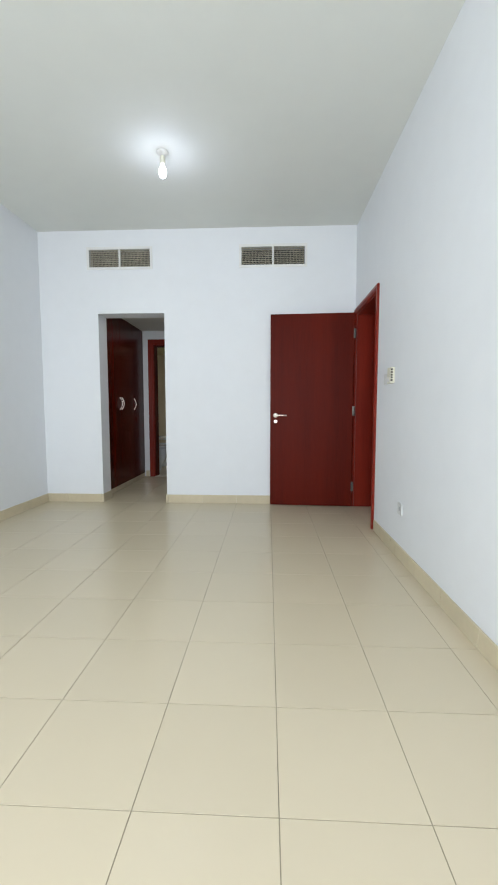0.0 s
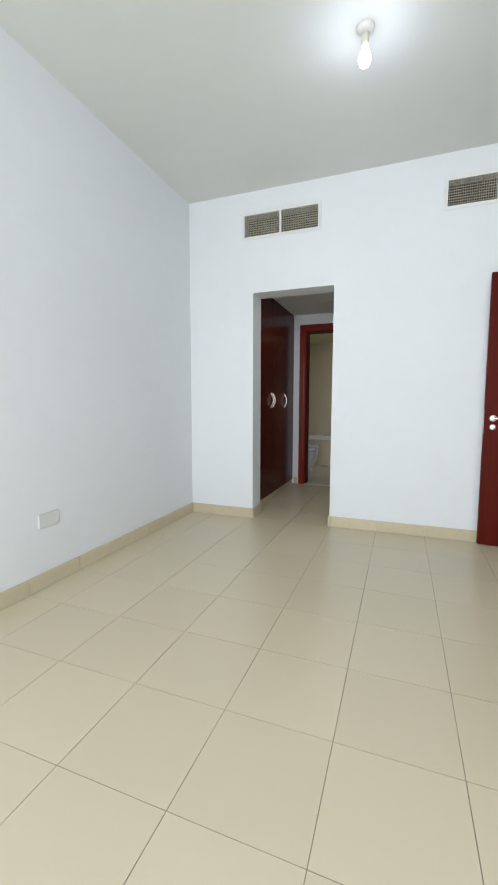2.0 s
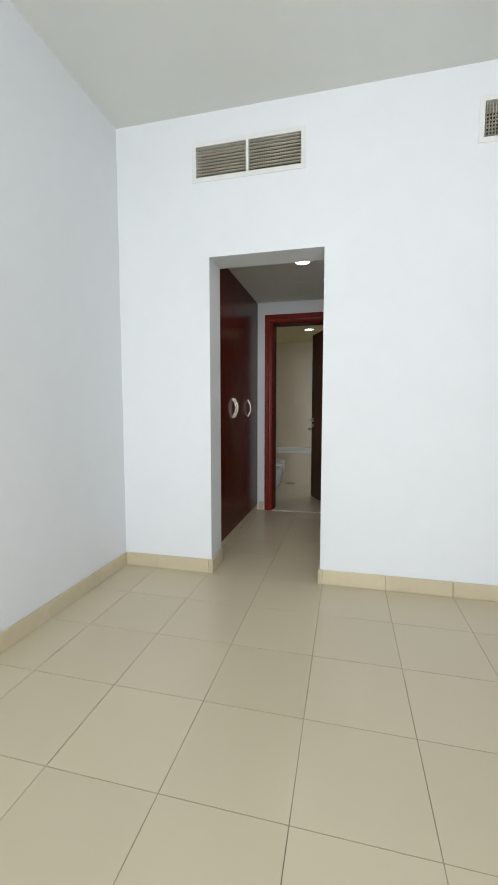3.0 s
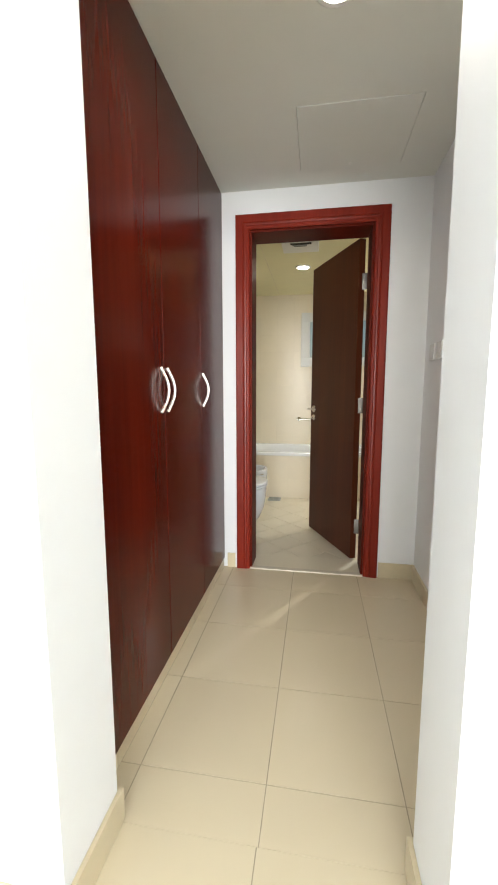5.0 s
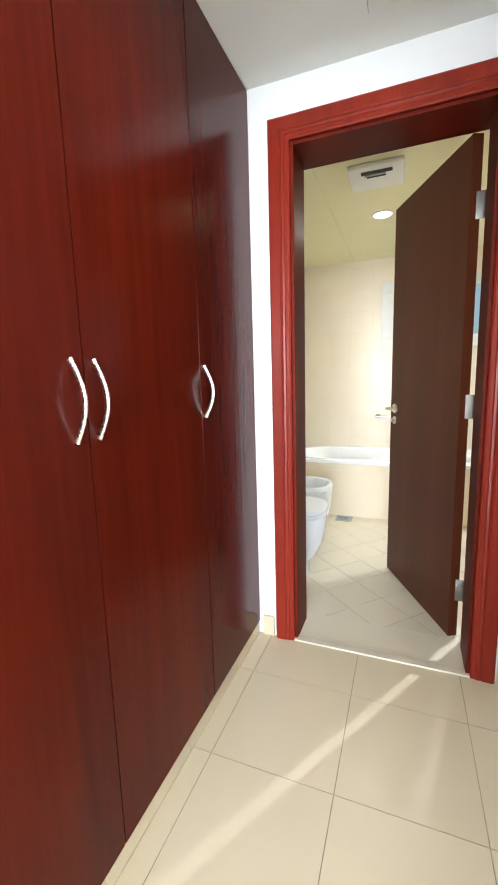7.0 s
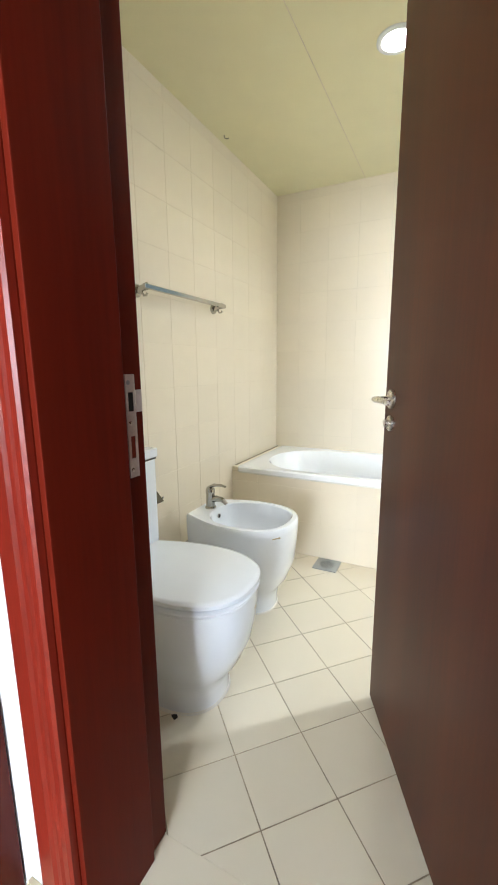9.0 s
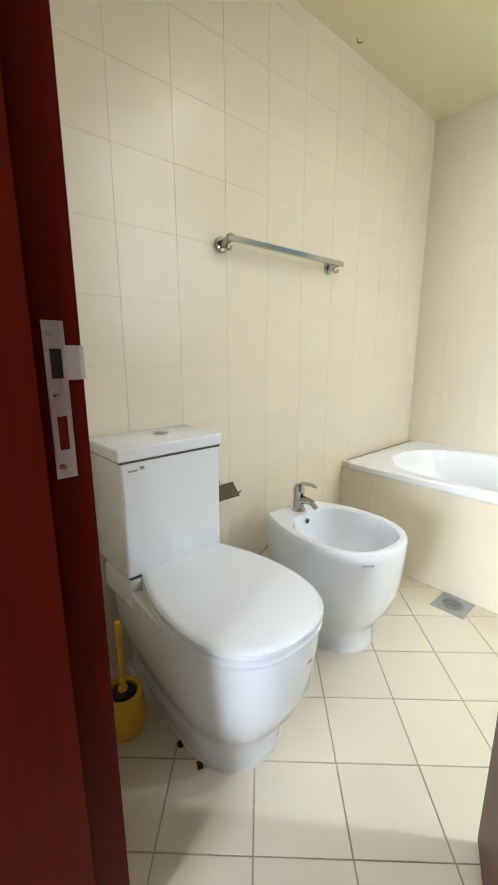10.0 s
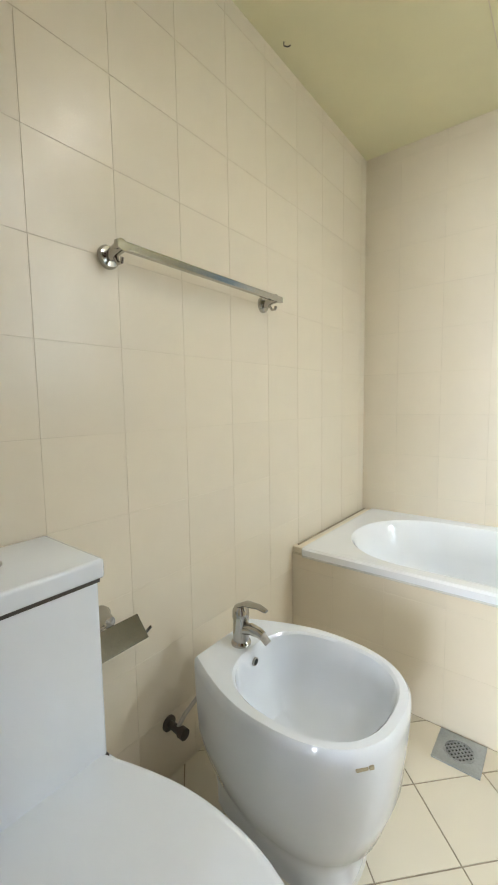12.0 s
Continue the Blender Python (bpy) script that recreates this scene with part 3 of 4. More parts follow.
wall_plate("double_socket", "x", 1, XL, 3.50, 0.415, 0.15, 0.09, "socket", "white double power socket low on the wall", "socket")
wall_plate("wall_socket", "x", -1, XR, 3.66, 0.362, 0.085, 0.085, "single", "small grey-white socket low beside the door", "socket")
wall_plate("light_switch", "x", -1, XR, 4.09, 1.315, 0.08, 0.085, "switch", "white light switch beside the bedroom door", "switch")
wall_plate("light_switch", "x", -1, CXR, 6.86, 1.36, 0.085, 0.085, "switch", "white light switch in the passage", "switch")
wall_plate("light_switch", "x", -1, CXR, 6.99, 1.36, 0.085, 0.085, "switch", "white light switch in the passage", "switch")

th = thing("thermostat", (XR, 3.93, 1.27), "cream wall thermostat box with dark side slots", "thermostat")
part("body", box(XR - 0.032, XR, 3.885, 3.97, 1.272, 1.392, 0.004), CREAM, th)
for i in range(5):
    part("slot", box(XR - 0.031, XR - 0.016, 3.8835, 3.8855, 1.288 + i * 0.02, 1.301 + i * 0.02), DARK, th)
part("dial", turned([(0.018, 0.0), (0.018, -0.006), (0.014, -0.008)], "x", 20, (XR - 0.0315, 3.927, 1.30)), PLAST, th)


# ---------------- bathroom ----------------
def d_ring(xb, xf, yc, hw, z, n=13, power=2.4, back=0.92):
    """A D-shaped outline: straight back at xb, rounded front reaching xf."""
    xm = xf - min(hw * 1.25, (xf - xb) * 0.75)
    side = [(xb + (xm - xb) * s / 7, hw * (back + (1 - back) * math.sin(math.pi / 2 * s / 7))) for s in range(7)]
    pts = [(x, yc - w, z) for x, w in side]
    for i in range(2 * n + 1):
        a = -math.pi / 2 + math.pi * i / (2 * n)
        c, s = math.cos(a), math.sin(a)
        pts.append((xm + (xf - xm) * abs(c) ** (2 / power), yc + math.copysign(hw * abs(s) ** (2 / power), s), z))
    pts += [(x, yc + w, z) for x, w in reversed(side)]
    return pts


def oval_ring(xb, xf, yc, hw, z, power=2.5):
    """A rounded oval outline with as many points as d_ring, from back to front and round again."""
    xc, rx, pts = (xb + xf) / 2, (xf - xb) / 2, []
    for i in range(41):
        a = -math.pi * 0.94 + 1.88 * math.pi * i / 40
        c, s = math.cos(a), math.sin(a)
        pts.append((xc + math.copysign(rx * abs(c) ** (2 / power), c), yc + math.copysign(hw * abs(s) ** (2 / power), s), z))
    return pts


def toilet():
    yc, yl = 7.79, 7.808
    e = thing("toilet", (-1.75, yc, 0), "white ceramic close-coupled toilet with the lid closed", "toilet")
    secs = [(-1.985, -1.452, 0.134, 0.0), (-1.985, -1.450, 0.134, 0.06), (-1.985, -1.436, 0.143, 0.105), (-1.985, -1.398, 0.162, 0.145), (-1.985, -1.366, 0.180, 0.22),
            (-1.985, -1.351, 0.188, 0.30), (-1.985, -1.345, 0.190, 0.36), (-1.985, -1.346, 0.190, 0.392), (-1.985, -1.352, 0.185, 0.398)]
    pan = loft([d_ring(a, b, yl, c, z, back=0.82) for a, b, c, z in secs])
    part("pan", pan, CERAMIC, e, smooth=True)
    part("deck", box(-1.995, -1.80, yc - 0.164, yc + 0.164, 0.33, 0.432, 0.03, 5), CERAMIC, e, smooth=True)
    for nm, z0, z1, g in (("seat", 0.401, 0.417, 0.0), ("lid", 0.420, 0.444, 0.002)):
        rs = [(z0, 0.006), (z0 + 0.004, 0.0), (z1 - 0.008, 0.0), (z1 - 0.002, 0.006), (z1, 0.016)]
        b = loft([d_ring(-1.83 + q * 0.4, -1.338 - q + g, yl, 0.195 - q - g, z, power=2.45, back=0.70) for z, q in rs])
        part(nm, b, SEATM, e, smooth=True)
    c = part("cistern", box(-2.022, -1.812, yc - 0.163, yc + 0.163, 0.434, 0.772, 0.010, 4), CERAMIC, e, smooth=True)
    part("cistern_lid", box(-2.026, -1.808, yc - 0.173, yc + 0.173, 0.7725, 0.808, 0.007, 3), CERAMIC, c, smooth=True)
    part("joint", box(-2.018, -1.8108, yc - 0.1636, yc + 0.1636, 0.767, 0.7732), PIPE, c, "dark joint under the cistern lid")
    part("joint", box(-1.90, -1.8108, yc - 0.158, yc + 0.1636, 0.4325, 0.437), PIPE, c)
    part("flush_button", turned([(0.024, 0.0), (0.024, 0.004), (0.02, 0.0065), (0.001, 0.0068)], centre=(-1.935, yc + 0.03, 0.8075)), STEEL, c, "round chrome flush button", smooth=True)
    for a, b in ((0.0, 0.028), (0.034, 0.048)):
        part("maker_mark", box(-1.8125, -1.8112, yc - 0.143 + a, yc - 0.143 + b, 0.742 + a * 0.08, 0.747 + a * 0.2), GOLD, c)
    part("maker_mark", box(-1.3555, -1.3495, yl + 0.02, yl + 0.055, 0.335, 0.340), GOLD, e)
    part("seal", loft([d_ring(-1.985, -1.446, yl, 0.140, 0.0005), d_ring(-1.985, -1.452, yl, 0.134, 0.007)]), SEAL, e, "white sealant bead")
    part("bolt_hole", turned([(0.012, 0.0), (0.012, 0.004), (0.001, 0.005)], "y", 14, (-1.665, yl - 0.1325, 0.05)), STAIN, e)


def bidet():
    yc = 8.372
    e = thing("bidet", (-1.7, yc, 0), "white ceramic floor bidet with a chrome tap", "bidet")
    B = -1.90
    secs = [(B + 0.03, -1.500, 0.118, 0.0), (B + 0.03, -1.498, 0.12, 0.06), (B + 0.03, -1.482, 0.134, 0.105), (B + 0.02, -1.447, 0.164, 0.15), (B + 0.005, -1.420, 0.185, 0.23),
            (B, -1.411, 0.188, 0.32), (B, -1.405, 0.194, 0.40), (B + 0.001, -1.406, 0.193, 0.424), (B + 0.006, -1.412, 0.187, 0.432)]
    rings = [d_ring(a, b, yc, c, z, power=2.5, back=0.6) for a, b, c, z in secs]
    # the rim turns in and the bowl goes down in front of the tap ledge
    for xb, xf, hw, z in ((-1.806, -1.430, 0.168, 0.433), (-1.800, -1.436, 0.162, 0.427), (-1.792, -1.444, 0.155, 0.37), (-1.778, -1.462, 0.138, 0.30), (-1.74, -1.51, 0.095, 0.255), (-1.68, -1.56, 0.05, 0.245)):
        rings.append(oval_ring(xb, xf, yc, hw, z))
    part("bowl", loft(rings), CERAMIC, e, smooth=True)
    part("overflow", turned([(0.011, 0.0), (0.011, 0.004), (0.0085, 0.005), (0.0085, 0.001), (0.001, 0.001)], "x", 18, (-1.793, yc, 0.398)), STEEL, e, smooth=True)
    part("overflow_hole", turned([(0.0085, 0.0), (0.001, 0.0015)], "x", 18, (-1.7885, yc, 0.398)), DARK, e)
    part("waste", turned([(0.028, 0.0), (0.026, 0.003), (0.001, 0.003)], centre=(-1.62, yc, 0.245)), CHROME, e, smooth=True)
    mark = Matrix.Translation((-1.440, yc - 0.1245, 0.397)) @ pose(0, 0, 0, 0, 0, -39)
    for a, b, c in ((-0.018, 0.006, 0.004), (0.009, 0.018, 0.006)):
        part("maker_mark", join(bmesh.new(), box(-0.004, 0.0025, a, b, -c / 2, c / 2), mark), GOLD, e)
    part("seal", loft([d_ring(B + 0.03, -1.494, yc, 0.125, 0.0005, back=0.55), d_ring(B + 0.03, -1.5, yc, 0.119, 0.007, back=0.55)]), SEAL, e)
    # tap
    tx, tz = -1.838, 0.432
    t = part("tap", turned([(0.027, 0.0), (0.027, 0.006), (0.022, 0.012), (0.021, 0.07), (0.023, 0.075), (0.022, 0.095), (0.012, 0.108), (0.001, 0.11)], centre=(tx, yc, tz)), CHROME, e, "chrome single-lever tap", smooth=True)
    part("spout", tube([(tx, yc, tz + 0.042), (tx + 0.035, yc, tz + 0.052), (tx + 0.062, yc, tz + 0.050), (tx + 0.072, yc, tz + 0.046)], [0.017, 0.015, 0.013, 0.0125], 14), CHROME, t, smooth=True)
    part("nozzle", tube([(tx + 0.068, yc, tz + 0.049), (tx + 0.09, yc, tz + 0.032)], [0.0105, 0.010], 14), STEEL, t, smooth=True)
    part("lever", tube([(tx - 0.012, yc, tz + 0.1), (tx + 0.02, yc, tz + 0.117), (tx + 0.06, yc, tz + 0.121), (tx + 0.085, yc, tz + 0.116)], [0.014, 0.014, 0.011, 0.008], 12, 0.5), CHROME, t, smooth=True)


def bathtub():
    x0, x1, y0, y1, top = BXL + 0.001, -0.30, 8.935, BYN - 0.003, 0.50
    e = thing("bathtub", ((x0 + x1) / 2, (y0 + y1) / 2, 0), "white enamel bathtub boxed in with cream tiles", "bathtub")
    part("apron", sheet("y", y0 + 0.001, 0.055, (x0, x1), (0.0, top - 0.03)), WGROUT, e)
    part("apron_end", box(x1 - 0.05, x1, y0 + 0.056, y1, 0, top - 0.03), WTILE, e)
    part("ledge", box(x0, x0 + 0.045, y0 + 0.004, y1, top - 0.029, top - 0.006, 0.002), WTILE, e, "cream tile ledge")

    def ring(ix0, ix1, iy, z, rad, n=8):
        pts = []
        a0, a1, b0, b1 = x0 + ix0, x1 - ix1, y0 + iy, y1 - iy
        for cx, cy, s in ((a1 - rad, b1 - rad, 0), (a0 + rad, b1 - rad, 1), (a0 + rad, b0 + rad, 2), (a1 - rad, b0 + rad, 3)):
            for i in range(n + 1):
                a = math.pi / 2 * (s + i / n)
                pts.append((cx + rad * math.cos(a), cy + rad * math.sin(a), z))
        return pts

    R = [ring(0.045, 0.0, -0.004, top - 0.034, 0.012), ring(0.045, 0.0, -0.010, top - 0.03, 0.014), ring(0.045, 0.0, -0.011, top - 0.006, 0.014), ring(0.052, 0.004, -0.003, top + 0.002, 0.012),
         ring(0.13, 0.08, 0.052, top - 0.002, 0.29), ring(0.14, 0.09, 0.062, top - 0.012, 0.285), ring(0.19, 0.11, 0.08, top - 0.15, 0.265), ring(0.27, 0.14, 0.11, top - 0.33, 0.23), ring(0.36, 0.2, 0.16, top - 0.385, 0.18)]
    part("tub", loft(R, cap0=False), ACRYL, e, "glossy white tub", smooth=True)
    part("sealant", tube([(x0 + 0.05, y0 - 0.004, top - 0.036), (x1, y0 - 0.004, top - 0.036)], 0.004, 6), SEAL, e)
    part("sealant", tube([(x0 + 0.012, y0 + 0.03, top - 0.004), (x0 + 0.012, y1, top - 0.004)], 0.004, 6), BGROUT, e, "brown stained joint")
    # apron tiles
    xs, zs = [x0, *[-1.85 + 0.2 * i for i in range(8)], x1], [0.0, 0.206, 0.409, top - 0.036]
    for a, b in zip(xs, xs[1:]):
        for c, d in zip(zs, zs[1:]):
            part("apron_tile", box(a + 0.0008, b - 0.0008, y0, y0 + 0.001, c + 0.0008, d - 0.0008), WTILE, e)


def towel_rail():
    y0, y1, z = 8.132, 8.785, 1.43
    e = thing("towel_rail", (BXL, (y0 + y1) / 2, z), "chrome towel rail with round wall mounts and hooks", "towel rail")
    for y in (y0 + 0.012, y1 - 0.035):
        m = part("mount", turned([(0.027, 0.0), (0.027, 0.006), (0.023, 0.012), (0.012, 0.014)], "x", 20, (BXL, y, z - 0.012)), CHROME, e, smooth=True)
        part("bracket", tube([(BXL + 0.01, y, z - 0.012), (BXL + 0.035, y, z - 0.004), (BXL + 0.062, y, z + 0.002)], [0.013, 0.013, 0.015], 10), CHROME, m, smooth=True)
        part("hook", tube([(BXL + 0.03, y, z - 0.018), (BXL + 0.04, y, z - 0.034), (BXL + 0.054, y, z - 0.034), (BXL + 0.058, y, z - 0.024)], 0.0045, 8), CHROME, m, smooth=True)
    part("bar", box(BXL + 0.05, BXL + 0.064, y0 - 0.004, y1, z - 0.009, z + 0.011, 0.003), CHROME, e)


def paper_holder():
    e = thing("toilet_paper_holder", (BXL, 8.07, 0.56), "chrome toilet paper holder with a cover flap", "paper holder")
    y = 8.075
    part("mount", turned([(0.027, 0.0), (0.027, 0.008), (0.02, 0.02), (0.014, 0.045), (0.001, 0.047)], "x", 18, (BXL, y, 0.575)), CHROME, e, smooth=True)
    b = box(-0.062, 0.075, -0.0015, 0.0015, -0.062, 0.0, 0.001)
    part("flap", join(bmesh.new(), b, Matrix.Translation((BXL + 0.045, y, 0.565)) @ pose(0, 0, 0, 0, 0, 90) @ pose(0, 0, 0, -42, 0, 0)), FLAP, e, "dark polished steel cover flap")
    part("arm", tube([(BXL + 0.04, y, 0.572), (BXL + 0.05, y - 0.06, 0.566), (BXL + 0.055, y - 0.062, 0.53), (BXL + 0.06, y + 0.085, 0.515), (BXL + 0.068, y + 0.098, 0.53)], 0.004, 8), CHROME, e, smooth=True)


def toilet_brush():
    x, y = -1.785, 7.575
    e = thing("toilet_brush", (x, y, 0), "yellow plastic toilet brush standing in its holder", "toilet brush")
    part("holder", turned([(0.001, 0.0), (0.05, 0.0), (0.052, 0.01), (0.058, 0.06), (0.053, 0.125), (0.047, 0.13), (0.04, 0.125), (0.04, 0.09), (0.001, 0.09)], centre=(x, y, 0), n=28), YELLOW, e, smooth=True)
    part("bristles", turned([(0.001, 0.06), (0.032, 0.092), (0.036, 0.118), (0.028, 0.128), (0.001, 0.13)], centre=(x, y, 0)), BRISTLE, e, smooth=True)
    part("handle", turned([(0.012, 0.122), (0.014, 0.135), (0.008, 0.15), (0.0065, 0.2), (0.008, 0.28), (0.010, 0.335), (0.007, 0.345), (0.001, 0.347)], centre=(x, y, 0), n=14), YELLOW, e, smooth=True)


def floor_drain():
    cx, cy, h = -1.385, 8.862, 0.066
    e = thing("floor_drain", (cx, cy, 0), "square grey metal floor drain beside the bathtub", "floor drain")
    part("plate", turned([(0.044, 0.0035), (0.044, 0.0065), (0.040, 0.0065), (0.040, 0.0035)], centre=(cx, cy, 0), n=32, cap=False), GRATE, e)
    sq = [(h, 0), (h, h), (0, h), (-h, h), (-h, 0), (-h, -h), (0, -h), (h, -h)]
    outer = [(cx + x, cy + y) for x, y in sq]
    inner = [(cx + 0.043 * math.cos(math.pi / 4 * i), cy + 0.043 * math.sin(math.pi / 4 * i)) for i in range(8)]
    part("surround", loft([[(x, y, 0.0) for x, y in outer], [(x, y, 0.005) for x, y in outer], [(x, y, 0.005) for x, y in inner], [(x, y, 0.001) for x, y in inner]], False, False), GRATE, e)
    part("well", turned([(0.043, 0.0005), (0.043, 0.0015)], centre=(cx, cy, 0), n=24), DARK, e, "dark drain hole")
    g = bmesh.new()
    for i in range(-3, 4):
        half = math.sqrt(max(0, 0.042 ** 2 - (i * 0.0115) ** 2))
        for s in (45, -45):
            b = box(-half, half, -0.0022, 0.0022, 0.002, 0.005)
            join(g, b, Matrix.Translation((cx, cy, 0)) @ pose(0, 0, 0, 0, 0, s) @ Matrix.Translation((0, i * 0.0115, 0)))
    part("grate", g, GRATE, e, "round crossed grate")


def grab_rail():
    e = thing("grab_rail", (-1.0, BYN, 0.81), "chrome grab rail on the tiles above the bathtub", "grab rail")
    z = 0.812
    for x in (-1.17, -0.87):
        part("mount", turned([(0.024, 0.0), (0.024, -0.006), (0.012, -0.012), (0.010, -0.05)], "y", 18, (x, BYN, z)), CHROME, e, smooth=True)
    part("bar", tube([(-1.195, BYN - 0.052, z), (-0.845, BYN - 0.052, z)], 0.0095, 12), CHROME, e, smooth=True)


toilet()
bidet()
bathtub()
towel_rail()
paper_holder()
toilet_brush()
floor_drain()
grab_rail()

# angle valve and hose behind the bidet
pv = thing("angle_valve", (BXL, 8.27, 0.16), "dark angle valve with a hose low on the wall", "valve")
part("body", turned([(0.022, 0.0), (0.022, 0.006), (0.010, 0.008), (0.012, 0.05), (0.016, 0.052), (0.016, 0.07), (0.001, 0.071)], "x", 14, (BXL, 8.27, 0.17)), PIPE, pv, smooth=True)
part("hose", tube([(BXL + 0.04, 8.27, 0.175), (BXL + 0.05, 8.29, 0.21), (BXL + 0.06, 8.33, 0.24), (BXL + 0.09, 8.36, 0.26), (BXL + 0.115, 8.37, 0.27)], 0.006, 8), STEEL, pv, smooth=True)

# mould spots at the toilet's foot, a ceiling hook
for x, y, r in ((-1.634, 7.661, 0.012), (-1.548, 7.667, 0.013)):
    rr = random.Random(int(-x * 1000))
    pts = [(x + r * (0.6 + 0.5 * rr.random()) * math.cos(a), y + 0.7 * r * (0.6 + 0.5 * rr.random()) * math.sin(a)) for a in [2 * math.pi * i / 12 for i in range(12)]]
    tagged(mesh_ob("mould_spot", loft([[(p, q, 0.0) for p, q in pts], [(p, q, 0.004) for p, q in pts]]), STAIN), "black mould spot on the tiles by the toilet", "stain", "mould spots")
ch = thing("ceiling_hook", (-1.985, 8.83, BH), "tiny dark screw hook in the bathroom ceiling", "hook")
part("screw", tube([(-1.985, 8.83, BH), (-1.985, 8.83, BH - 0.012), (-1.975, 8.838, BH - 0.016), (-1.968, 8.845, BH - 0.010)], 0.002, 6), PIPE, ch)


# ---------------- tiles ----------------
def clip(poly, x0, x1, y0, y1):
    for ax, lim, sign in ((0, x0, 1), (0, x1, -1), (1, y0, 1), (1, y1, -1)):
        out = []
        for i, p in enumerate(poly):
            q = poly[(i + 1) % len(poly)]
            a, b = sign * (p[ax] - lim), sign * (q[ax] - lim)
            if a >= 0:
                out.append(p)
            if (a > 0) != (b > 0) and abs(a - b) > 1e-9:
                t = a / (a - b)
                out.append((p[0] + t * (q[0] - p[0]), p[1] + t * (q[1] - p[1])))
        poly = out
        if len(poly) < 3:
            return []
    keep = []
    for p in poly:
        if not keep or (Vector(p) - Vector(keep[-1])).length > 1e-4:
            keep.append(p)
    if len(keep) > 2 and (Vector(keep[0]) - Vector(keep[-1])).length < 1e-4:
        keep.pop()
    return keep if len(keep) > 2 else []


def tile_mesh(poly, thick, edge, material):
    c = Vector((sum(p[0] for p in poly) / len(poly), sum(p[1] for p in poly) / len(poly)))
    me = bpy.data.meshes.new("tile")
    n = len(poly)

    def inset(p, d):
        v = Vector(p) - c
        return c + v * max(0.2, 1 - d / max(v.length, 1e-4))

    vs = [(p[0], p[1], 0) for p in poly] + [(p[0], p[1], thick - edge) for p in poly] + [(*inset(p, edge * 1.4), thick) for p in poly]
    fs = [tuple(range(2 * n, 3 * n))]
    for k in (0, 1):
        for i in range(n):
            j = (i + 1) % n
            fs.append((k * n + i, k * n + j, (k + 1) * n + j, (k + 1) * n + i))
    me.from_pydata(vs, [], fs)
    me.materials.append(material)
    return me


def lay(name, parent, m, bounds, origin, pitch, turn, joint, thick, material, holes=(), stuff=None, edge=0.0003):
    """Tiles over a rectangle of the plane m: whole ones share one mesh, those at the edges are cut. Tiles inside a hole are left out."""
    x0, x1, y0, y1 = bounds
    px, py = pitch
    g, gy = (px - joint) / 2, (py - joint) / 2
    R = Matrix.Rotation(radians(turn), 2)
    square = [R @ Vector(p) for p in ((-g, -gy), (g, -gy), (g, gy), (-g, gy))]
    whole = tile_mesh([tuple(p) for p in square], thick, edge, material)
    reach = int(max(x1 - x0, y1 - y0) / min(pitch) * 1.5) + 3
    mid = R.inverted() @ (Vector(((x0 + x1) / 2, (y0 + y1) / 2)) - Vector(origin))
    ci, cj = round(mid.x / px), round(mid.y / py)
    for i in range(ci - reach, ci + reach):
        for j in range(cj - reach, cj + reach):
            c = Vector(origin) + R @ Vector(((i + 0.5) * px, (j + 0.5) * py))
            poly = clip([tuple(c + p) for p in square], x0, x1, y0, y1)
            if not poly:
                continue
            area = abs(sum(p[0] * q[1] - q[0] * p[1] for p, q in zip(poly, poly[1:] + poly[:1]))) / 2
            if area < 2e-4:
                continue
            pieces, cut = [poly], False
            for h in holes:
                nxt = []
                for pc in pieces:
                    for bb in ((x0 - 1, h[0], y0 - 1, y1 + 1), (h[1], x1 + 1, y0 - 1, y1 + 1), (h[0], h[1], y0 - 1, h[2]), (h[0], h[1], h[3], y1 + 1)):
                        q = clip(pc, *bb)
                        if q:
                            nxt.append(q)
                touched = clip(poly, *h)
                cut = cut or bool(touched)
                pieces = nxt if touched else pieces
            for pc in pieces:
                full = not cut and len(pieces) == 1 and abs(area - 4 * g * gy) < 1e-6
                k = c if full else Vector((sum(p[0] for p in pc) / len(pc), sum(p[1] for p in pc) / len(pc)))
                me = whole if full else tile_mesh([(p[0] - k.x, p[1] - k.y) for p in pc], thick, edge, material)
                ob = new(name, me)
                ob.parent = parent
                ob.matrix_world = m @ Matrix.Translation((k.x, k.y, 0))


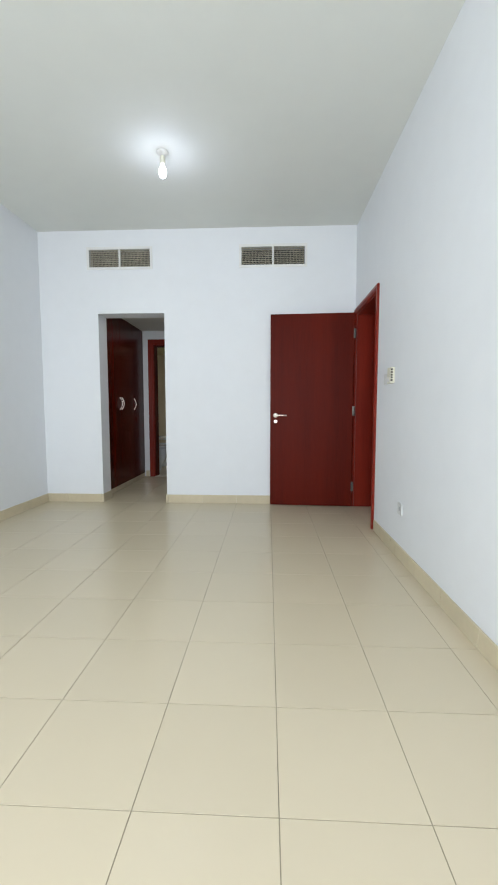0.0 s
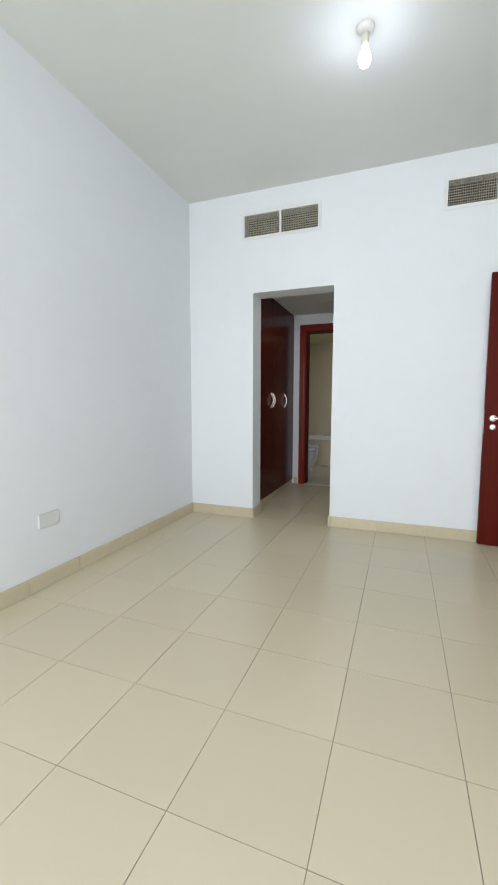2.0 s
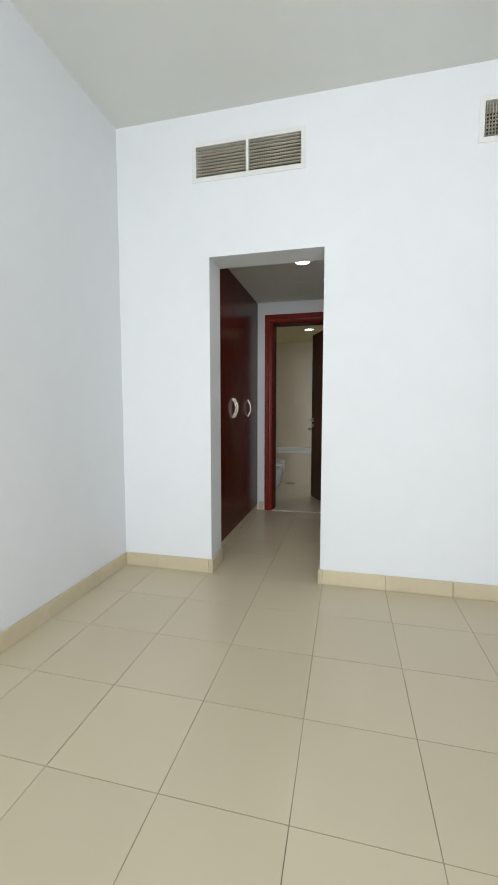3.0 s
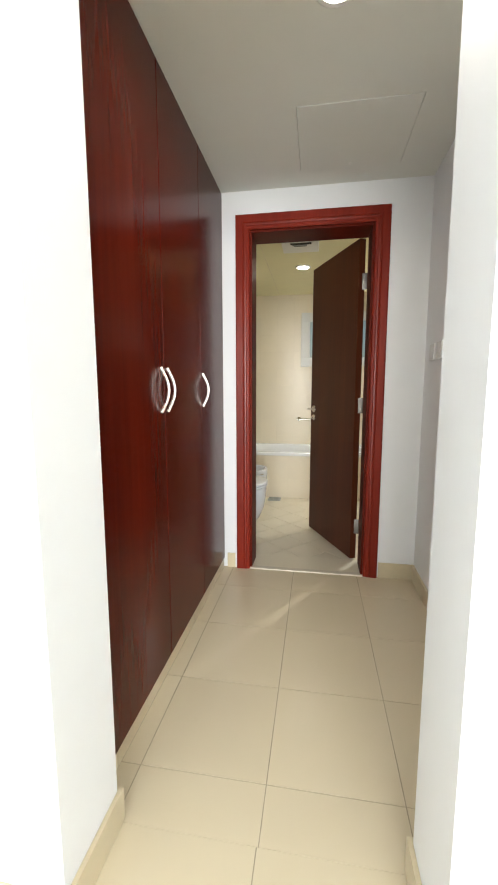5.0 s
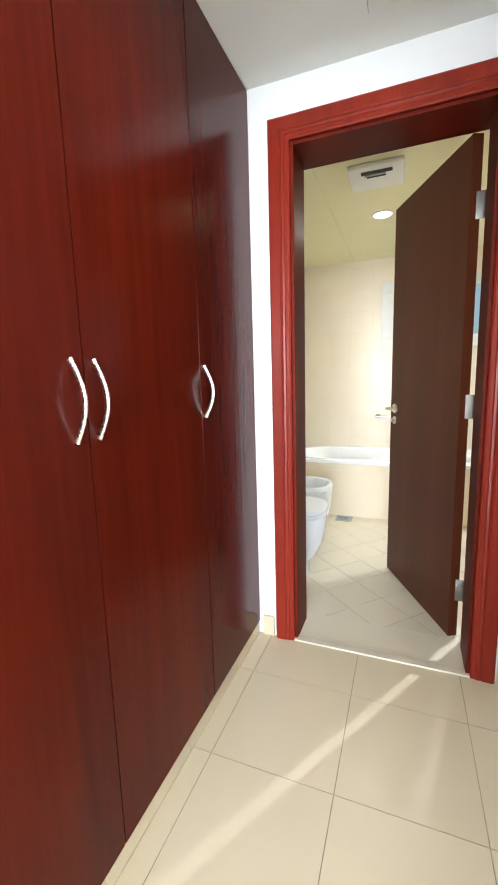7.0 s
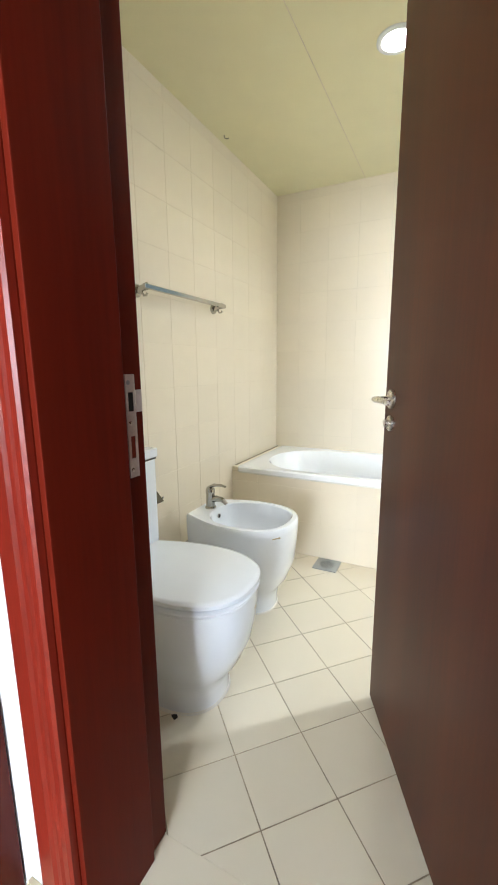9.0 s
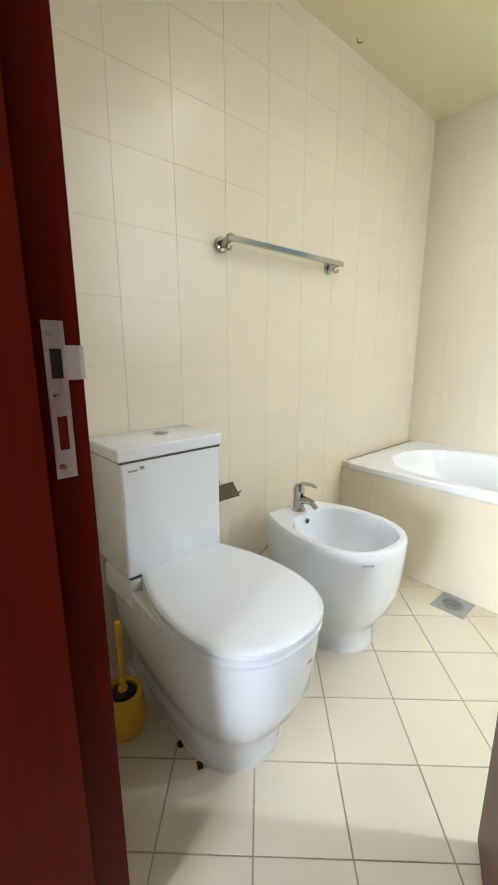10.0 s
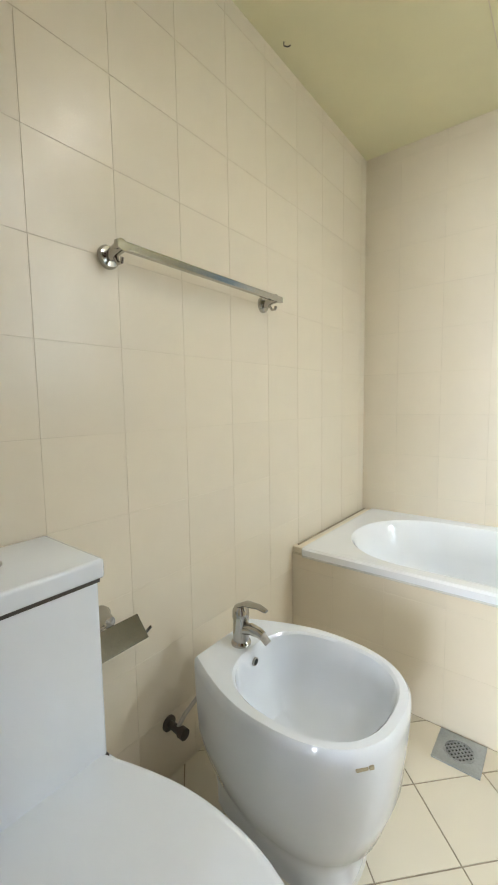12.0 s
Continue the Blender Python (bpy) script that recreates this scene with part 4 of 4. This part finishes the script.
FLAT = Matrix.Translation((0, 0, -0.002))
lay("floor_tile", floor, FLAT, (XL, XR, YS, YN2), (-1.09, 4.909), (0.394, 0.394), 0, 0.0027, 0.002, TILE, holes=((XL - 1, OX0, YN, YN2 + 1), (OX1, XR + 1, YN, YN2 + 1)))
lay("floor_tile", floor, FLAT, (WX - 0.004, CXR, YN2 + 0.0005, YD), (-1.085, 6.507), (0.395, 0.395), 0, 0.0027, 0.002, TILE, holes=((-1.372, -0.653, YD - 0.014, YD + 1),))
lay("floor_tile", floor, FLAT, (XR + 0.0005, XR + 1.29, 3.3, 6.1), (-1.09, 4.909), (0.394, 0.394), 0, 0.0027, 0.002, TILE)
lay("floor_tile", bath_floor, FLAT, (-1.369, -0.656, YD + 0.026, YD2), (-1.4, 7.0), (0.8, 0.8), 0, 0.003, 0.002, BTILE)
lay("floor_tile", bath_floor, FLAT, (BXL, BXR, YD2 + 0.0005, 8.934), (-1.3155, 7.937), (0.214, 0.206), 46.2, 0.004, 0.002, BTILE)
# wall tiles: plane axes (horizontal, up), normal into the room
WEST = Matrix(((0, 0, 1, BXL - 0.001), (1, 0, 0, 0), (0, 1, 0, 0), (0, 0, 0, 1)))
NORTH = Matrix(((1, 0, 0, 0), (0, 0, -1, BYN + 0.001), (0, 1, 0, 0), (0, 0, 0, 1)))
EAST = Matrix(((0, 0, -1, BXR + 0.001), (1, 0, 0, 0), (0, 1, 0, 0), (0, 0, 0, 1)))
SOUTH = Matrix(((1, 0, 0, 0), (0, 0, 1, YD2 - 0.001), (0, 1, 0, 0), (0, 0, 0, 1)))
lay("wall_tile", bath_w, WEST, (YD2, BYN, 0, BH), (7.762, 1.622), (0.204, 0.204), 0, 0.0012, 0.0009, WTILE)
lay("wall_tile", bath_n, NORTH, (BXL, BXR, 0, BH), (-1.65, 1.622), (0.204, 0.204), 0, 0.0012, 0.0009, WTILE, holes=(BW,))
lay("wall_tile", bath_e, EAST, (YD2, BYN, 0, BH), (7.762, 1.622), (0.204, 0.204), 0, 0.0012, 0.0009, WTILE, holes=(EW,))
lay("wall_tile", bath_s, SOUTH, (BXL, BXR, 0, BH), (-1.65, 1.622), (0.204, 0.204), 0, 0.0012, 0.0009, WTILE, holes=((BX0 - 0.01, BX1 + 0.01, -1, BZ + 0.01),))
